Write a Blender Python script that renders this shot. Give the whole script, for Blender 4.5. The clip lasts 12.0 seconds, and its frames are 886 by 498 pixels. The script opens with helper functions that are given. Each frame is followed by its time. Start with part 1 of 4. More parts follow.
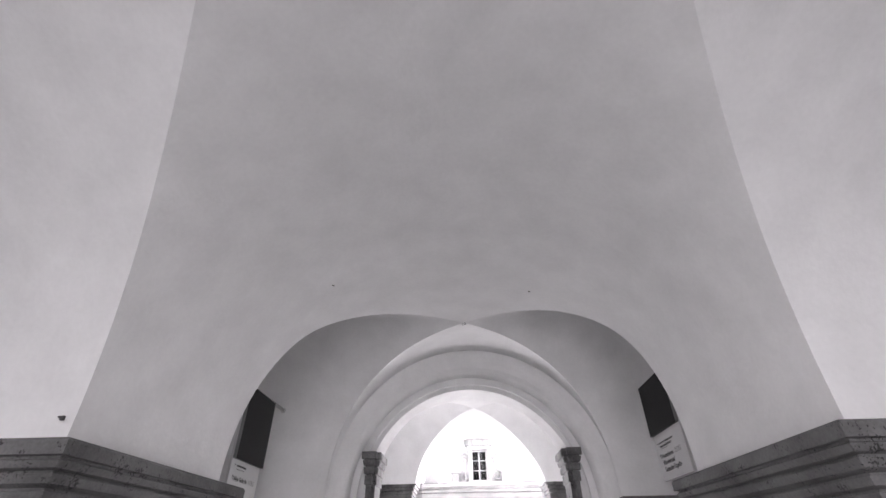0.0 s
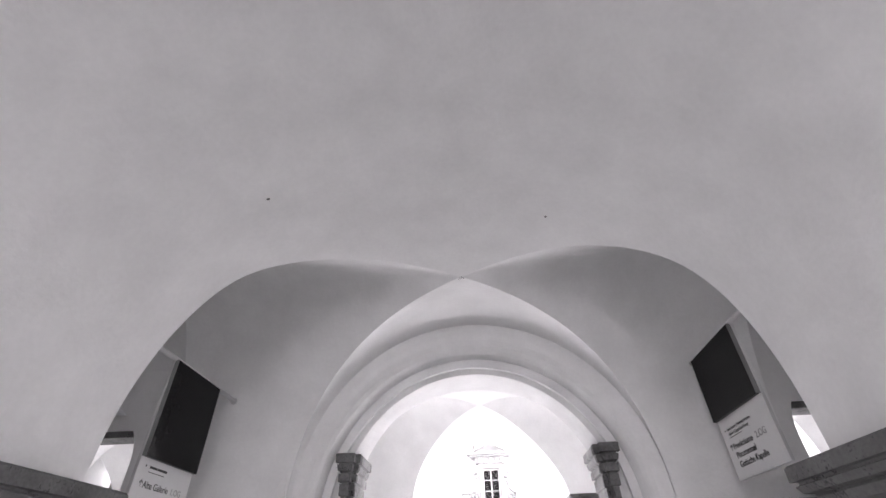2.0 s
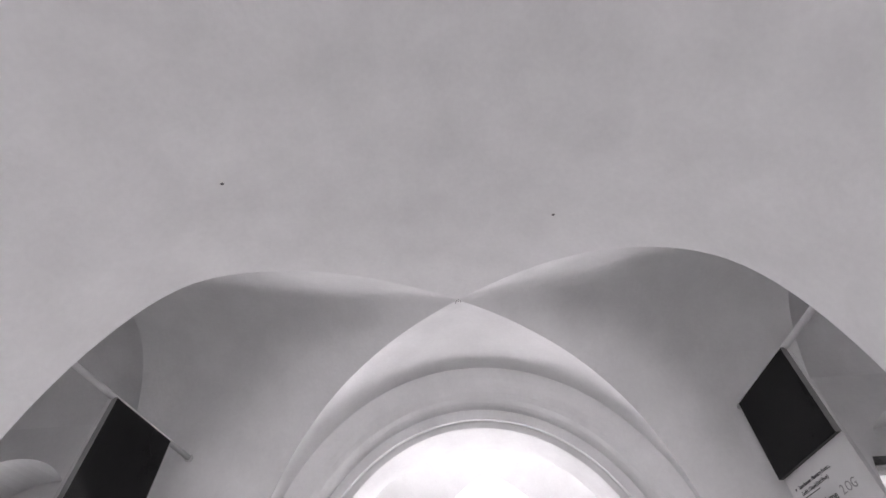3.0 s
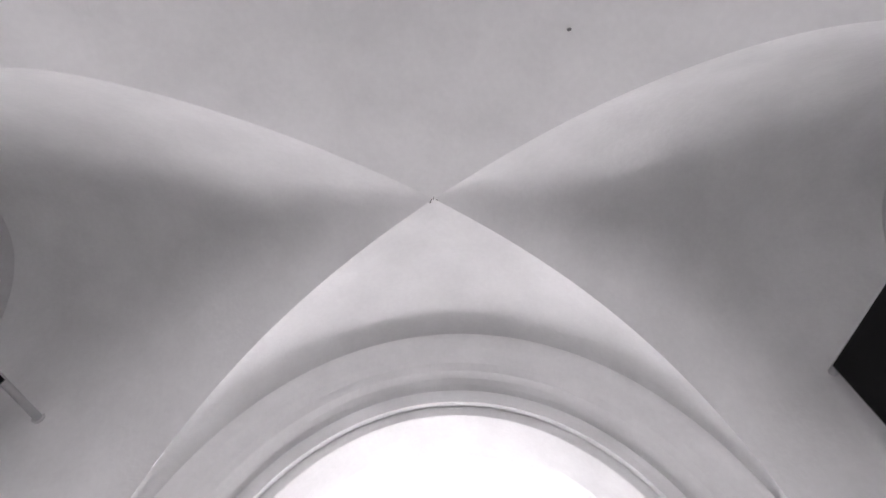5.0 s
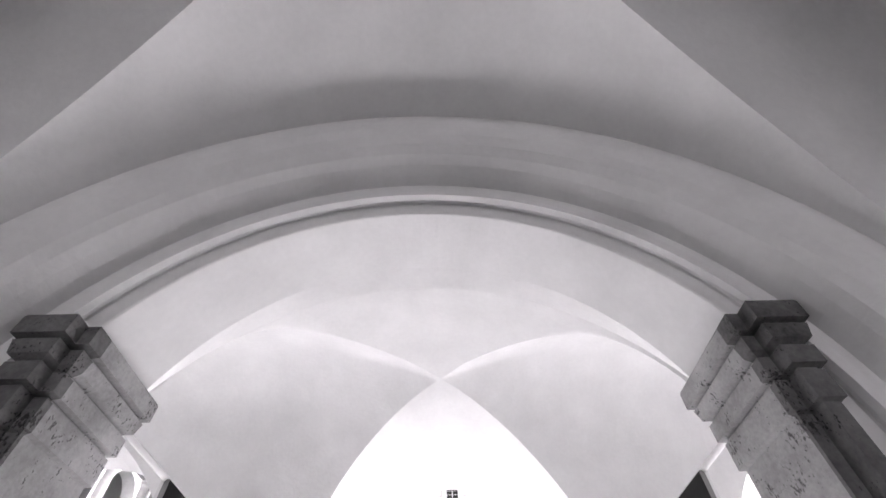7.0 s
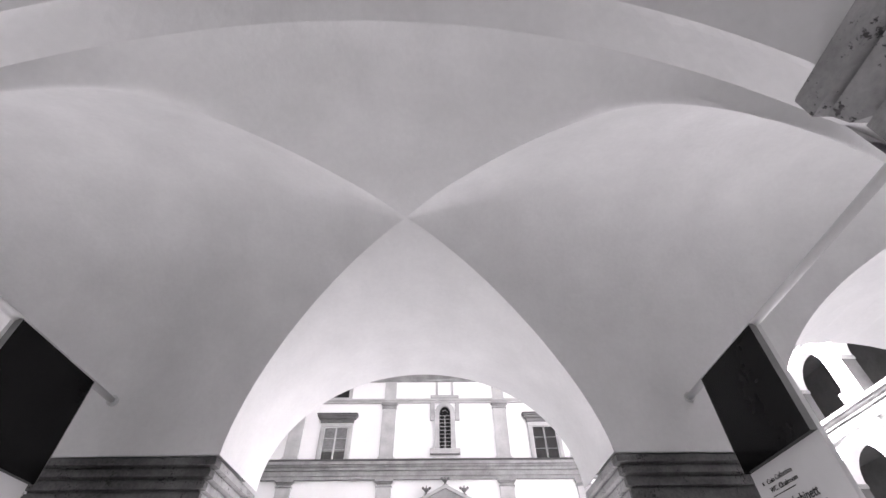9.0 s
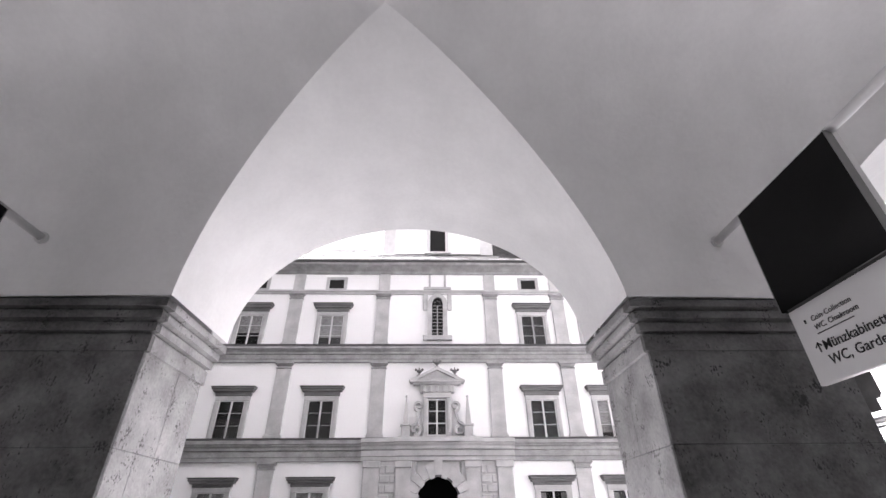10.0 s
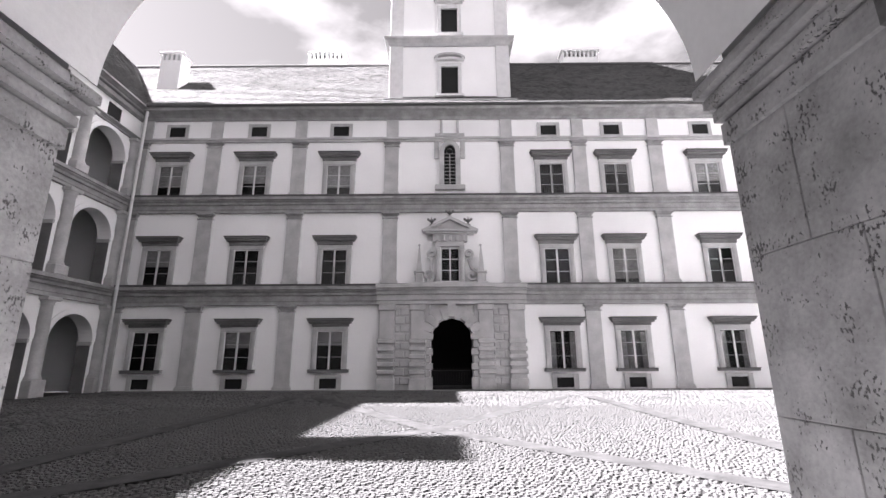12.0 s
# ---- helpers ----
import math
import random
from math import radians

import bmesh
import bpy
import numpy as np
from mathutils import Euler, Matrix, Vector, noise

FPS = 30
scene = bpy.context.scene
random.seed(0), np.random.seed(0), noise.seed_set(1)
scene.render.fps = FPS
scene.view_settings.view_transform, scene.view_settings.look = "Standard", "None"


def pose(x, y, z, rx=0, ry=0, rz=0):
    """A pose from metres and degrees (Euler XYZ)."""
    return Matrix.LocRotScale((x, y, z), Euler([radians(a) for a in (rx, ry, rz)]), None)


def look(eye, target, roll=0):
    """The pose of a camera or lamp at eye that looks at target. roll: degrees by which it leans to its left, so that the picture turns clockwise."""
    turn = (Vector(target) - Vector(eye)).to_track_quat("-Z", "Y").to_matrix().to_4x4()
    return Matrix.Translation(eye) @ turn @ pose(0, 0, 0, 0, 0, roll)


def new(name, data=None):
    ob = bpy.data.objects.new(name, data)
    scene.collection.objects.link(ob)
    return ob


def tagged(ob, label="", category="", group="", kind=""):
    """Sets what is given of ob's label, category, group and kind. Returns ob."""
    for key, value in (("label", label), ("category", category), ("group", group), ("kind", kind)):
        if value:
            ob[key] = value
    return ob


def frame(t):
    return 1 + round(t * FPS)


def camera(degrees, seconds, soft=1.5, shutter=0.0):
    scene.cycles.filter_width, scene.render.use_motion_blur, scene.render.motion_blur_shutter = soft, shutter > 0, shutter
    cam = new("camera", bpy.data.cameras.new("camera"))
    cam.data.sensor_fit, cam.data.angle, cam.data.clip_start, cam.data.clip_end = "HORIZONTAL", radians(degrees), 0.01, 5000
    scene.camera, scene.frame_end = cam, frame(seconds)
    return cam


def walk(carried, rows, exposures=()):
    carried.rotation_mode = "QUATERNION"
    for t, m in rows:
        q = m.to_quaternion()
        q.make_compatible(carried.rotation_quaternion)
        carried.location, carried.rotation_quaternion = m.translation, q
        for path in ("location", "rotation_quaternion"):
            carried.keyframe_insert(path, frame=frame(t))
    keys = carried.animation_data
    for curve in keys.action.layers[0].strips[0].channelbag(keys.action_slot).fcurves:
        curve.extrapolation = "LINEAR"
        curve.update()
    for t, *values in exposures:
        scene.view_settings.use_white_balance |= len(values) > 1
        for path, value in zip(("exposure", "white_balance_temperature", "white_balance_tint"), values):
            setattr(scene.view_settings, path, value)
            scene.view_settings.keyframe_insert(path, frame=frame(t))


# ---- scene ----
cam = camera(89.6, 12.0)

PATH = [
    (0, (-0.28, 3.762, 1.532), (-0.354, 5.408, 2.666), -0.7),
    (0.5, (-0.265, 4.269, 1.537), (-0.34, 5.921, 2.662), -0.8),
    (1, (-0.24, 4.754, 1.546), (-0.322, 6.403, 2.675), -1.3),
    (1.5, (-0.19, 5.225, 1.552), (-0.285, 6.878, 2.674), -1.2),
    (2, (-0.176, 5.71, 1.575), (-0.275, 7.303, 2.78), -1.6),
    (2.5, (-0.131, 6.199, 1.581), (-0.226, 7.683, 2.919), -2.2),
    (3, (-0.104, 6.649, 1.565), (-0.214, 8.024, 3.013), -1.5),
    (5, (-0.028, 8.624, 1.577), (-0.127, 9.769, 3.213), 1.5),
    (5.5, (-0.048, 9.13, 1.581), (-0.112, 10.269, 3.224), 0.3),
    (6, (-0.078, 9.64, 1.545), (-0.115, 10.813, 3.166), -0.5),
    (6.5, (-0.146, 10.12, 1.518), (-0.141, 11.295, 3.136), -1.6),
    (7, (-0.112, 10.584, 1.508), (-0.082, 11.832, 3.071), -2.1),
    (9, (0.17, 12.287, 1.67), (0.195, 13.717, 3.067), -0.8),
    (9.5, (0.176, 12.751, 1.653), (0.217, 14.346, 2.858), -0.6),
    (10, (0.211, 13.176, 1.635), (0.263, 14.874, 2.69), -0.6),
    (10.5, (0.221, 13.631, 1.621), (0.254, 15.393, 2.566), -0.1),
    (11, (0.22, 14.095, 1.593), (0.234, 15.915, 2.422), 0.0),
    (11.5, (0.22, 14.52, 1.552), (0.234, 16.416, 2.188), -0.5),
    (12, (0.26, 14.9, 1.592), (0.254, 16.84, 2.077), -0.3),
]
walk(cam, [(t, look(eye, target, roll)) for t, eye, target, roll in PATH], exposures=[(0, 5.6, 6500, 20), (2.5, 5.9, 6500, 20), (5.5, 6.05, 6500, 20), (6, 5.8, 6500, 20), (6.5, 5.55, 6500, 20), (7, 5.35, 6500, 20), (9, 4.4, 6500, 20), (9.5, 4.2, 6500, 20), (10.5, 4.25, 6500, 20), (11, 4.2, 6500, 20), (11.5, 3.82, 6500, 20), (12, 3.5, 6500, 20)])

# ---------------------------------------------------------------- light
SUN_WAY = Vector((0.875, -0.02, -1.0))
sun_data = bpy.data.lights.new("sun", "SUN")
sun_data.energy, sun_data.angle, sun_data.color = 4.3, radians(0.5), (1.0, 1.0, 1.0)
sun = new("sun", sun_data)
sun.matrix_world = Matrix.Translation((-30, 10, 60)) @ SUN_WAY.to_track_quat("-Z", "Y").to_matrix().to_4x4()

world = bpy.data.worlds.new("sky")
scene.world = world
world.use_nodes = True
wn, wl = world.node_tree.nodes, world.node_tree.links
wn.clear()
w_out, w_bg = wn.new("ShaderNodeOutputWorld"), wn.new("ShaderNodeBackground")
sky = wn.new("ShaderNodeTexSky")
sky.sky_type, sky.sun_disc = "NISHITA", False
sky.sun_elevation, sky.sun_rotation = radians(48.8), radians(-89)
grey = wn.new("ShaderNodeRGBToBW")
w_co, w_map, w_noise = wn.new("ShaderNodeTexCoord"), wn.new("ShaderNodeMapping"), wn.new("ShaderNodeTexNoise")
w_map.inputs["Scale"].default_value = (1.0, 1.0, 2.2)
w_map.inputs["Location"].default_value = (0.35, 0.2, 0.15)
w_noise.inputs["Scale"].default_value, w_noise.inputs["Detail"].default_value = 3.2, 7.0
w_ramp = wn.new("ShaderNodeValToRGB")
w_ramp.color_ramp.elements[0].position, w_ramp.color_ramp.elements[1].position = 0.46, 0.62
w_mix = wn.new("ShaderNodeMix")
w_mix.data_type = "RGBA"
w_mix.inputs["B"].default_value = (2.15, 2.15, 2.15, 1)
wl.new(w_co.outputs["Generated"], w_map.inputs["Vector"])
wl.new(w_map.outputs["Vector"], w_noise.inputs["Vector"])
wl.new(w_noise.outputs["Fac"], w_ramp.inputs["Fac"])
wl.new(sky.outputs["Color"], grey.inputs["Color"])
wl.new(w_ramp.outputs["Color"], w_mix.inputs["Factor"])
dim = wn.new("ShaderNodeMath")
dim.operation = "MULTIPLY"
dim.inputs[1].default_value = 0.42
wl.new(grey.outputs["Val"], dim.inputs[0])
wl.new(dim.outputs[0], w_mix.inputs["A"])
wl.new(w_mix.outputs["Result"], w_bg.inputs["Color"])
w_bg.inputs["Strength"].default_value = 0.058
wl.new(w_bg.outputs["Background"], w_out.inputs["Surface"])


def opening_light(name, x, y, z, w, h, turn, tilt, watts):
    """Area lamp added in an opening of the place, a stand-in for daylight."""
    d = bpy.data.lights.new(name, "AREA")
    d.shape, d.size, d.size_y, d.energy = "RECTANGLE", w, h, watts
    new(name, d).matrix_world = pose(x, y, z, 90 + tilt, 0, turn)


# added fill lamps, kept out of view, that brighten the vaults
opening_light("entrance_fill_light", -0.43, -1.65, 2.0, 4.2, 3.6, 0, 0, 3.5)
opening_light("courtyard_fill_light", 0.0, 16.9, 0.42, 3.0, 0.8, 180, 35, 3)
for bx in (-9.9, -4.93, 4.95, 9.9):
    opening_light("arcade_daylight", bx, 16.9, 1.0, 3.0, 1.8, 180, 20, 3)

# ---------------------------------------------------------------- materials
def material(name, dark, light, scale=3.0, rough=0.85, bump=0.15, fine=60.0, pits=0.0, island=0.0, metal=0.0, warm=1.0):
    """Mottled mineral or painted surface: broad stains, fine grain, optional pits and change from piece to piece."""
    m = bpy.data.materials.new(name)
    m.use_nodes = True
    n, l = m.node_tree.nodes, m.node_tree.links
    b = n["Principled BSDF"]
    b.inputs["Roughness"].default_value, b.inputs["Metallic"].default_value = rough, metal
    co = n.new("ShaderNodeTexCoord")
    big, small = n.new("ShaderNodeTexNoise"), n.new("ShaderNodeTexNoise")
    big.inputs["Scale"].default_value, big.inputs["Detail"].default_value = scale, 5
    small.inputs["Scale"].default_value, small.inputs["Detail"].default_value = fine, 3
    geo = n.new("ShaderNodeNewGeometry")
    for t in (big, small):
        l.new(geo.outputs["Position"], t.inputs["Vector"])
    add = n.new("ShaderNodeMath")
    add.operation = "MULTIPLY_ADD"
    add.inputs[1].default_value = 0.35
    l.new(small.outputs["Fac"], add.inputs[0])
    l.new(big.outputs["Fac"], add.inputs[2])
    last = add.outputs[0]
    if island:
        rnd = n.new("ShaderNodeObjectInfo")
        a2 = n.new("ShaderNodeMath")
        a2.operation = "MULTIPLY_ADD"
        a2.inputs[1].default_value = island
        l.new(rnd.outputs["Random"], a2.inputs[0])
        l.new(last, a2.inputs[2])
        a3 = n.new("ShaderNodeMath")
        a3.operation = "MULTIPLY_ADD"
        a3.inputs[1].default_value = island
        l.new(geo.outputs["Random Per Island"], a3.inputs[0])
        l.new(a2.outputs[0], a3.inputs[2])
        last = a3.outputs[0]
    ramp = n.new("ShaderNodeValToRGB")
    e = ramp.color_ramp.elements
    e[0].position, e[1].position = 0.42 + island * 0.5, 0.95 + island
    e[0].color = (dark, dark * warm, dark * warm, 1)
    e[1].color = (light, light * warm, light * warm, 1)
    l.new(last, ramp.inputs["Fac"])
    colour = ramp.outputs["Color"]
    height = add.outputs[0]
    if pits:
        holes, cluster = n.new("ShaderNodeTexNoise"), n.new("ShaderNodeTexNoise")
        holes.inputs["Scale"].default_value, holes.inputs["Detail"].default_value = 75, 5
        cluster.inputs["Scale"].default_value, cluster.inputs["Detail"].default_value = 7, 4
        mp = n.new("ShaderNodeMapping")
        mp.inputs["Scale"].default_value = (1.0, 1.0, 0.65)
        l.new(geo.outputs["Position"], mp.inputs["Vector"])
        l.new(mp.outputs["Vector"], holes.inputs["Vector"])
        l.new(geo.outputs["Position"], cluster.inputs["Vector"])
        both = n.new("ShaderNodeMath")
        both.operation = "MULTIPLY_ADD"
        both.inputs[1].default_value = 0.9
        l.new(cluster.outputs["Fac"], both.inputs[0])
        l.new(holes.outputs["Fac"], both.inputs[2])
        pr = n.new("ShaderNodeValToRGB")
        pr.color_ramp.elements[0].position, pr.color_ramp.elements[1].position = 0.0, 1.0
        pr.color_ramp.elements[0].color, pr.color_ramp.elements[1].color = (1, 1, 1, 1), (0, 0, 0, 1)
        fall = n.new("ShaderNodeMapRange")
        fall.inputs["From Min"].default_value, fall.inputs["From Max"].default_value = 1.10, 1.18
        l.new(both.outputs[0], fall.inputs["Value"])
        l.new(fall.outputs["Result"], pr.inputs["Fac"])
        mx = n.new("ShaderNodeMix")
        mx.data_type = "RGBA"
        mx.inputs["A"].default_value = (dark * (1 - pits),) * 3 + (1,)
        l.new(pr.outputs["Color"], mx.inputs["Factor"])
        l.new(colour, mx.inputs["B"])
        colour = mx.outputs["Result"]
        ad = n.new("ShaderNodeMath")
        ad.operation = "MULTIPLY_ADD"
        ad.inputs[1].default_value = 1.5
        l.new(pr.outputs["Color"], ad.inputs[0])
        l.new(height, ad.inputs[2])
        height = ad.outputs[0]
    l.new(colour, b.inputs["Base Color"])
    bp = n.new("ShaderNodeBump")
    bp.inputs["Strength"].default_value, bp.inputs["Distance"].default_value = bump, 0.02
    l.new(height, bp.inputs["Height"])
    l.new(bp.outputs["Normal"], b.inputs["Normal"])
    return m


PLASTER = material("white_plaster", 0.70, 0.80, 1.6, 0.9, 0.10, 25)
VAULT = material("limewashed_vault", 0.70, 0.81, 2.4, 0.92, 0.3, 26)
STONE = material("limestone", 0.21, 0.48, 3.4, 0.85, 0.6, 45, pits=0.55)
# dark lintel stone; elsewhere it paints in shade on passage-side fronts
STONE_DARK = material("dark_shaded_stone", 0.045, 0.21, 3.4, 0.8, 0.5, 40, pits=0.35)
FACADE = material("facade_render", 0.84, 0.90, 0.5, 0.9, 0.1, 8)
TRIM = material("grey_painted_stone", 0.34, 0.52, 1.4, 0.85, 0.3, 14)
TRIM_MID = material("mid_grey_stone", 0.20, 0.38, 1.6, 0.85, 0.35, 14)
# interior shade of the galleries, put into a near-black wall colour
GALLERY_SHADE = material("dim_gallery_wall", 0.05, 0.10, 0.9, 0.9, 0.2, 12)
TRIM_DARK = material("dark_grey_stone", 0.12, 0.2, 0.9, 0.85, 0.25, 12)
TILE = material("roof_tile", 0.024, 0.075, 1.5, 0.85, 0.4, 20, island=0.35)
COBBLE = material("cobblestone", 0.018, 0.10, 0.7, 0.8, 0.8, 30, island=0.35)
JOINT = material("sandy_joint", 0.024, 0.055, 0.8, 0.95, 0.4, 40)
SLAB = material("paving_band", 0.032, 0.078, 2.2, 0.85, 0.6, 14)
BLACK = material("black_panel", 0.006, 0.010, 2, 0.5, 0.0, 20)
WHITE = material("white_panel", 0.58, 0.64, 2, 0.4, 0.0, 20)
STEEL = material("painted_rod", 0.55, 0.62, 5, 0.4, 0.02, 40)
SIGN_EDGE = material("grey_sign_edge", 0.16, 0.22, 4, 0.45, 0.02, 40)
INK = material("black_lettering", 0.015, 0.02, 2, 0.6, 0.0, 20)
INK_GREY = material("grey_lettering", 0.25, 0.3, 2, 0.6, 0.0, 20)
FRAME = material("window_paint", 0.56, 0.68, 3, 0.5, 0.05, 30)
# near-black colour that stands in for the shade inside openings
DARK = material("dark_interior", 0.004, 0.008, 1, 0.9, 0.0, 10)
CURTAIN = material("curtain_cloth", 0.2, 0.4, 6, 0.9, 0.2, 30)
IRON = material("iron", 0.05, 0.08, 4, 0.5, 0.1, 40)

for dull in (COBBLE, JOINT, SLAB):
    dull.node_tree.nodes["Principled BSDF"].inputs["Specular IOR Level"].default_value = 0.1
BLACK.node_tree.nodes["Principled BSDF"].inputs["Specular IOR Level"].default_value = 0.1
BLACK.node_tree.nodes["Principled BSDF"].inputs["Roughness"].default_value = 0.12
GLASS = bpy.data.materials.new("window_glass")
GLASS.use_nodes = True
_b = GLASS.node_tree.nodes["Principled BSDF"]
_b.inputs["Base Color"].default_value = (0.9, 0.9, 0.9, 1)
_b.inputs["Roughness"].default_value, _b.inputs["Transmission Weight"].default_value, _b.inputs["IOR"].default_value = 0.03, 1.0, 1.3


# ---------------------------------------------------------------- mesh helpers
def mesh_of(name, verts, faces, mat, smooth=False):
    me = bpy.data.meshes.new(name)
    me.from_pydata([tuple(v) for v in verts], [], faces)
    me.materials.append(mat)
    if smooth:
        me.polygons.foreach_set("use_smooth", [True] * len(me.polygons))
    me.update()
    return me


def part(name, bm, mat, parent=None, label="", smooth=False):
    """Links a bmesh, or a tuple of vertices and faces, as one mesh object under parent."""
    if isinstance(bm, tuple):
        me = mesh_of(name, bm[0], bm[1], mat, smooth)
    else:
        bmesh.ops.recalc_face_normals(bm, faces=bm.faces)
        me = bpy.data.meshes.new(name)
        bm.to_mesh(me)
        bm.free()
        me.materials.append(mat)
        if smooth:
            me.polygons.foreach_set("use_smooth", [True] * len(me.polygons))
    ob = new(name, me)
    if parent:
        ob.parent = parent
    if label:
        ob["label"] = label
    return ob


def add_box(bm, x0, x1, y0, y1, z0, z1, bevel=0.0):
    m = Matrix.LocRotScale(((x0 + x1) / 2, (y0 + y1) / 2, (z0 + z1) / 2), None, (abs(x1 - x0), abs(y1 - y0), abs(z1 - z0)))
    r = bmesh.ops.create_cube(bm, size=1, matrix=m)
    if bevel:
        edges = {e for v in r["verts"] for e in v.link_edges}
        bmesh.ops.bevel(bm, geom=list(edges), offset=bevel, segments=1, affect="EDGES")


def box(x0, x1, y0, y1, z0, z1, bevel=0.0):
    bm = bmesh.new()
    add_box(bm, x0, x1, y0, y1, z0, z1, bevel)
    return bm


def loft(curves, closed=False):
    """Vertices and faces of a skin through curves of equal length."""
    n = len(curves[0])
    verts = [p for c in curves for p in c]
    faces = []
    for i in range(len(curves) - 1):
        for j in range(n if closed else n - 1):
            k = (j + 1) % n
            faces.append((i * n + j, i * n + k, (i + 1) * n + k, (i + 1) * n + j))
    return verts, faces


def join(*skins):
    verts, faces = [], []
    for v, f in skins:
        o = len(verts)
        verts += list(v)
        faces += [tuple(i + o for i in q) for q in f]
    return verts, faces


def moulding(path, profile, capped=True):
    """Sweeps a profile of (out, z) along a plan path of (x, y); out is to the path's left, corners are mitred."""
    pts = [Vector(p) for p in path]
    norms = []
    for i, p in enumerate(pts):
        d0 = (p - pts[i - 1]).normalized() if i else None
        d1 = (pts[i + 1] - p).normalized() if i < len(pts) - 1 else None
        n0 = Vector((-d0.y, d0.x)) if d0 else None
        n1 = Vector((-d1.y, d1.x)) if d1 else None
        if n0 is None:
            norms.append(n1)
        elif n1 is None:
            norms.append(n0)
        else:
            m = (n0 + n1)
            norms.append(m / max(0.3, m.length_squared / 2))
    curves = [[(p.x + n.x * o, p.y + n.y * o, z) for o, z in profile] for p, n in zip(pts, norms)]
    verts, faces = loft(curves)
    if capped:
        k = len(profile)
        faces += [tuple(range(k)), tuple(range(len(verts) - k, len(verts)))]
    return verts, faces


def structure(name, skin, mat, label, smooth=False, category=""):
    return tagged(part(name, skin, mat, None, "", smooth), label, category or name.split("_")[0], "", "structure")


def hull(name, label, category, group="", kind=""):
    return tagged(new(name), label, category, group, kind)


# ---------------------------------------------------------------- vaults of the passage
N = 64


def bow(i, full):
    """Unit arch, round for full = 2 and squarer at the haunches above that."""
    t = math.pi * i / N
    c, s = math.cos(t), math.sin(t)
    return math.copysign(abs(c) ** (2 / full), c), abs(s) ** (2 / full)


def arc(xc, a, zs, zc, y, full=2.0):
    """Arch across the passage, in the plane y."""
    return [(xc + a * c, y, zs + (zc - zs) * h) for c, h in (bow(i, full) for i in range(N + 1))]


def barrel(y):
    """Intrados of the entrance barrel, a little fuller on the east side."""
    pts = []
    for i in range(N + 1):
        c, h = bow(i, 2.45 if i <= N // 2 else 2.25)
        pts.append((-0.25 + (2.34 if c > 0 else 2.70) * c, y, 2.16 + 2.41 * h))
    return pts


def corridor_groin(sx, sy, u):
    """The entrance barrel runs on into the corridor vault up to these groins."""
    x, _, z = barrel(0)[u if sx > 0 else N - u]
    along = 1.27 - 1.27 * abs(x + 0.25) / 2.02
    return (x, 8.98 + 0.06 * math.log(1 + math.exp(along / 0.06)), z) if sy < 0 else None


def hall_groin(sx, sy, u):
    """The same barrel crosses the hall, from the entrance to the passage walls."""
    x, _, z = barrel(0)[u if sx > 0 else N - u]
    reach = abs(x + 0.25) / (2.34 if sx > 0 else 2.70)
    return x, 2.7 + ((Y0 if sy > 0 else -1.7) - 2.7) * reach, z


def arc_side(yc, b, zs, zc, x, full=2.0):
    return [(x, yc + b * c, zs + (zc - zs) * h) for c, h in (bow(i, full) for i in range(N + 1))]


def groin_vault(cross, corners, zs, near, far, left, right, full_near, full_far, swell=0.0, power=3, steps=12, on_barrel=None):
    """Four webs of a cross vault. cross: crossing point; corners: west, east, near, far, then west and east of the near side; the webs rise from the groins to the side curves. full_near, full_far: fullness of the west and east groins."""
    cx, cy, cz = cross
    west, east, y_near, y_far, west_near, east_near = corners

    def groin(sx, sy, i):
        c, h = bow(i, (full_far if sy > 0 else full_near)[sx > 0])
        c = abs(c)
        side = (east if sy > 0 else east_near) if sx > 0 else (west if sy > 0 else west_near)
        lift = swell * min(1.0, c / 0.15) * (1 - c) ** 0.4 if sy < 0 else 0.0
        return (cx + (side - cx) * c, cy + ((y_far if sy > 0 else y_near) - cy) * c, zs + (cz - zs) * h + lift)

    skins = []
    for curve, along, sign in ((near, 1, -1), (far, 1, 1), (left, 0, -1), (right, 0, 1)):
        inner = []
        for i in range(N + 1):
            half = 1 if i <= N // 2 else -1
            sx, sy = (half, sign) if along else (sign, half)
            given = on_barrel(sx, sy, min(i, N - i)) if on_barrel else None
            inner.append(given or groin(sx, sy, i))
        rows = []
        for k in range(steps + 1):
            f = (k / steps) ** 1.4
            g = 1 - (1 - f) ** power
            rows.append([(p[0] * (1 - f) + e[0] * f, p[1] * (1 - f) + e[1] * f, p[2] * (1 - g) + e[2] * g) for p, e in zip(inner, curve)])
        skins.append(loft(rows))
    return join(*skins)


def ring(y, r, c, xc):
    """Round arch with upright legs down to the floor."""
    pts = [(xc + r, y, z) for z in (0.0, c * 0.5)]
    pts += [(xc + r * math.cos(math.pi * i / 48), y, c + r * math.sin(math.pi * i / 48)) for i in range(49)]
    return pts + [(xc - r, y, z) for z in (c * 0.5, 0.0)]


XA = -0.43           # axis of the entrance barrel
XB = -0.22           # axis of the inner gate
Y0 = 6.80            # near face of the passage walls
WX, EX = XA - 2.52, XA + 2.52
structure("ceiling_entrance", groin_vault((-0.25, 2.7, 4.57), (WX, EX, -1.7, Y0, WX, EX), 2.16,
          barrel(-1.7), barrel(Y0),
          arc_side(2.62, 4.32, 2.16, 4.75, -7.0, 2.6), arc_side(2.62, 4.32, 2.16, 4.75, 6.0, 2.6), (2.7, 2.7), (2.7, 2.7), on_barrel=hall_groin), VAULT, "whitewashed cross vault over the entrance hall", True, "ceiling")
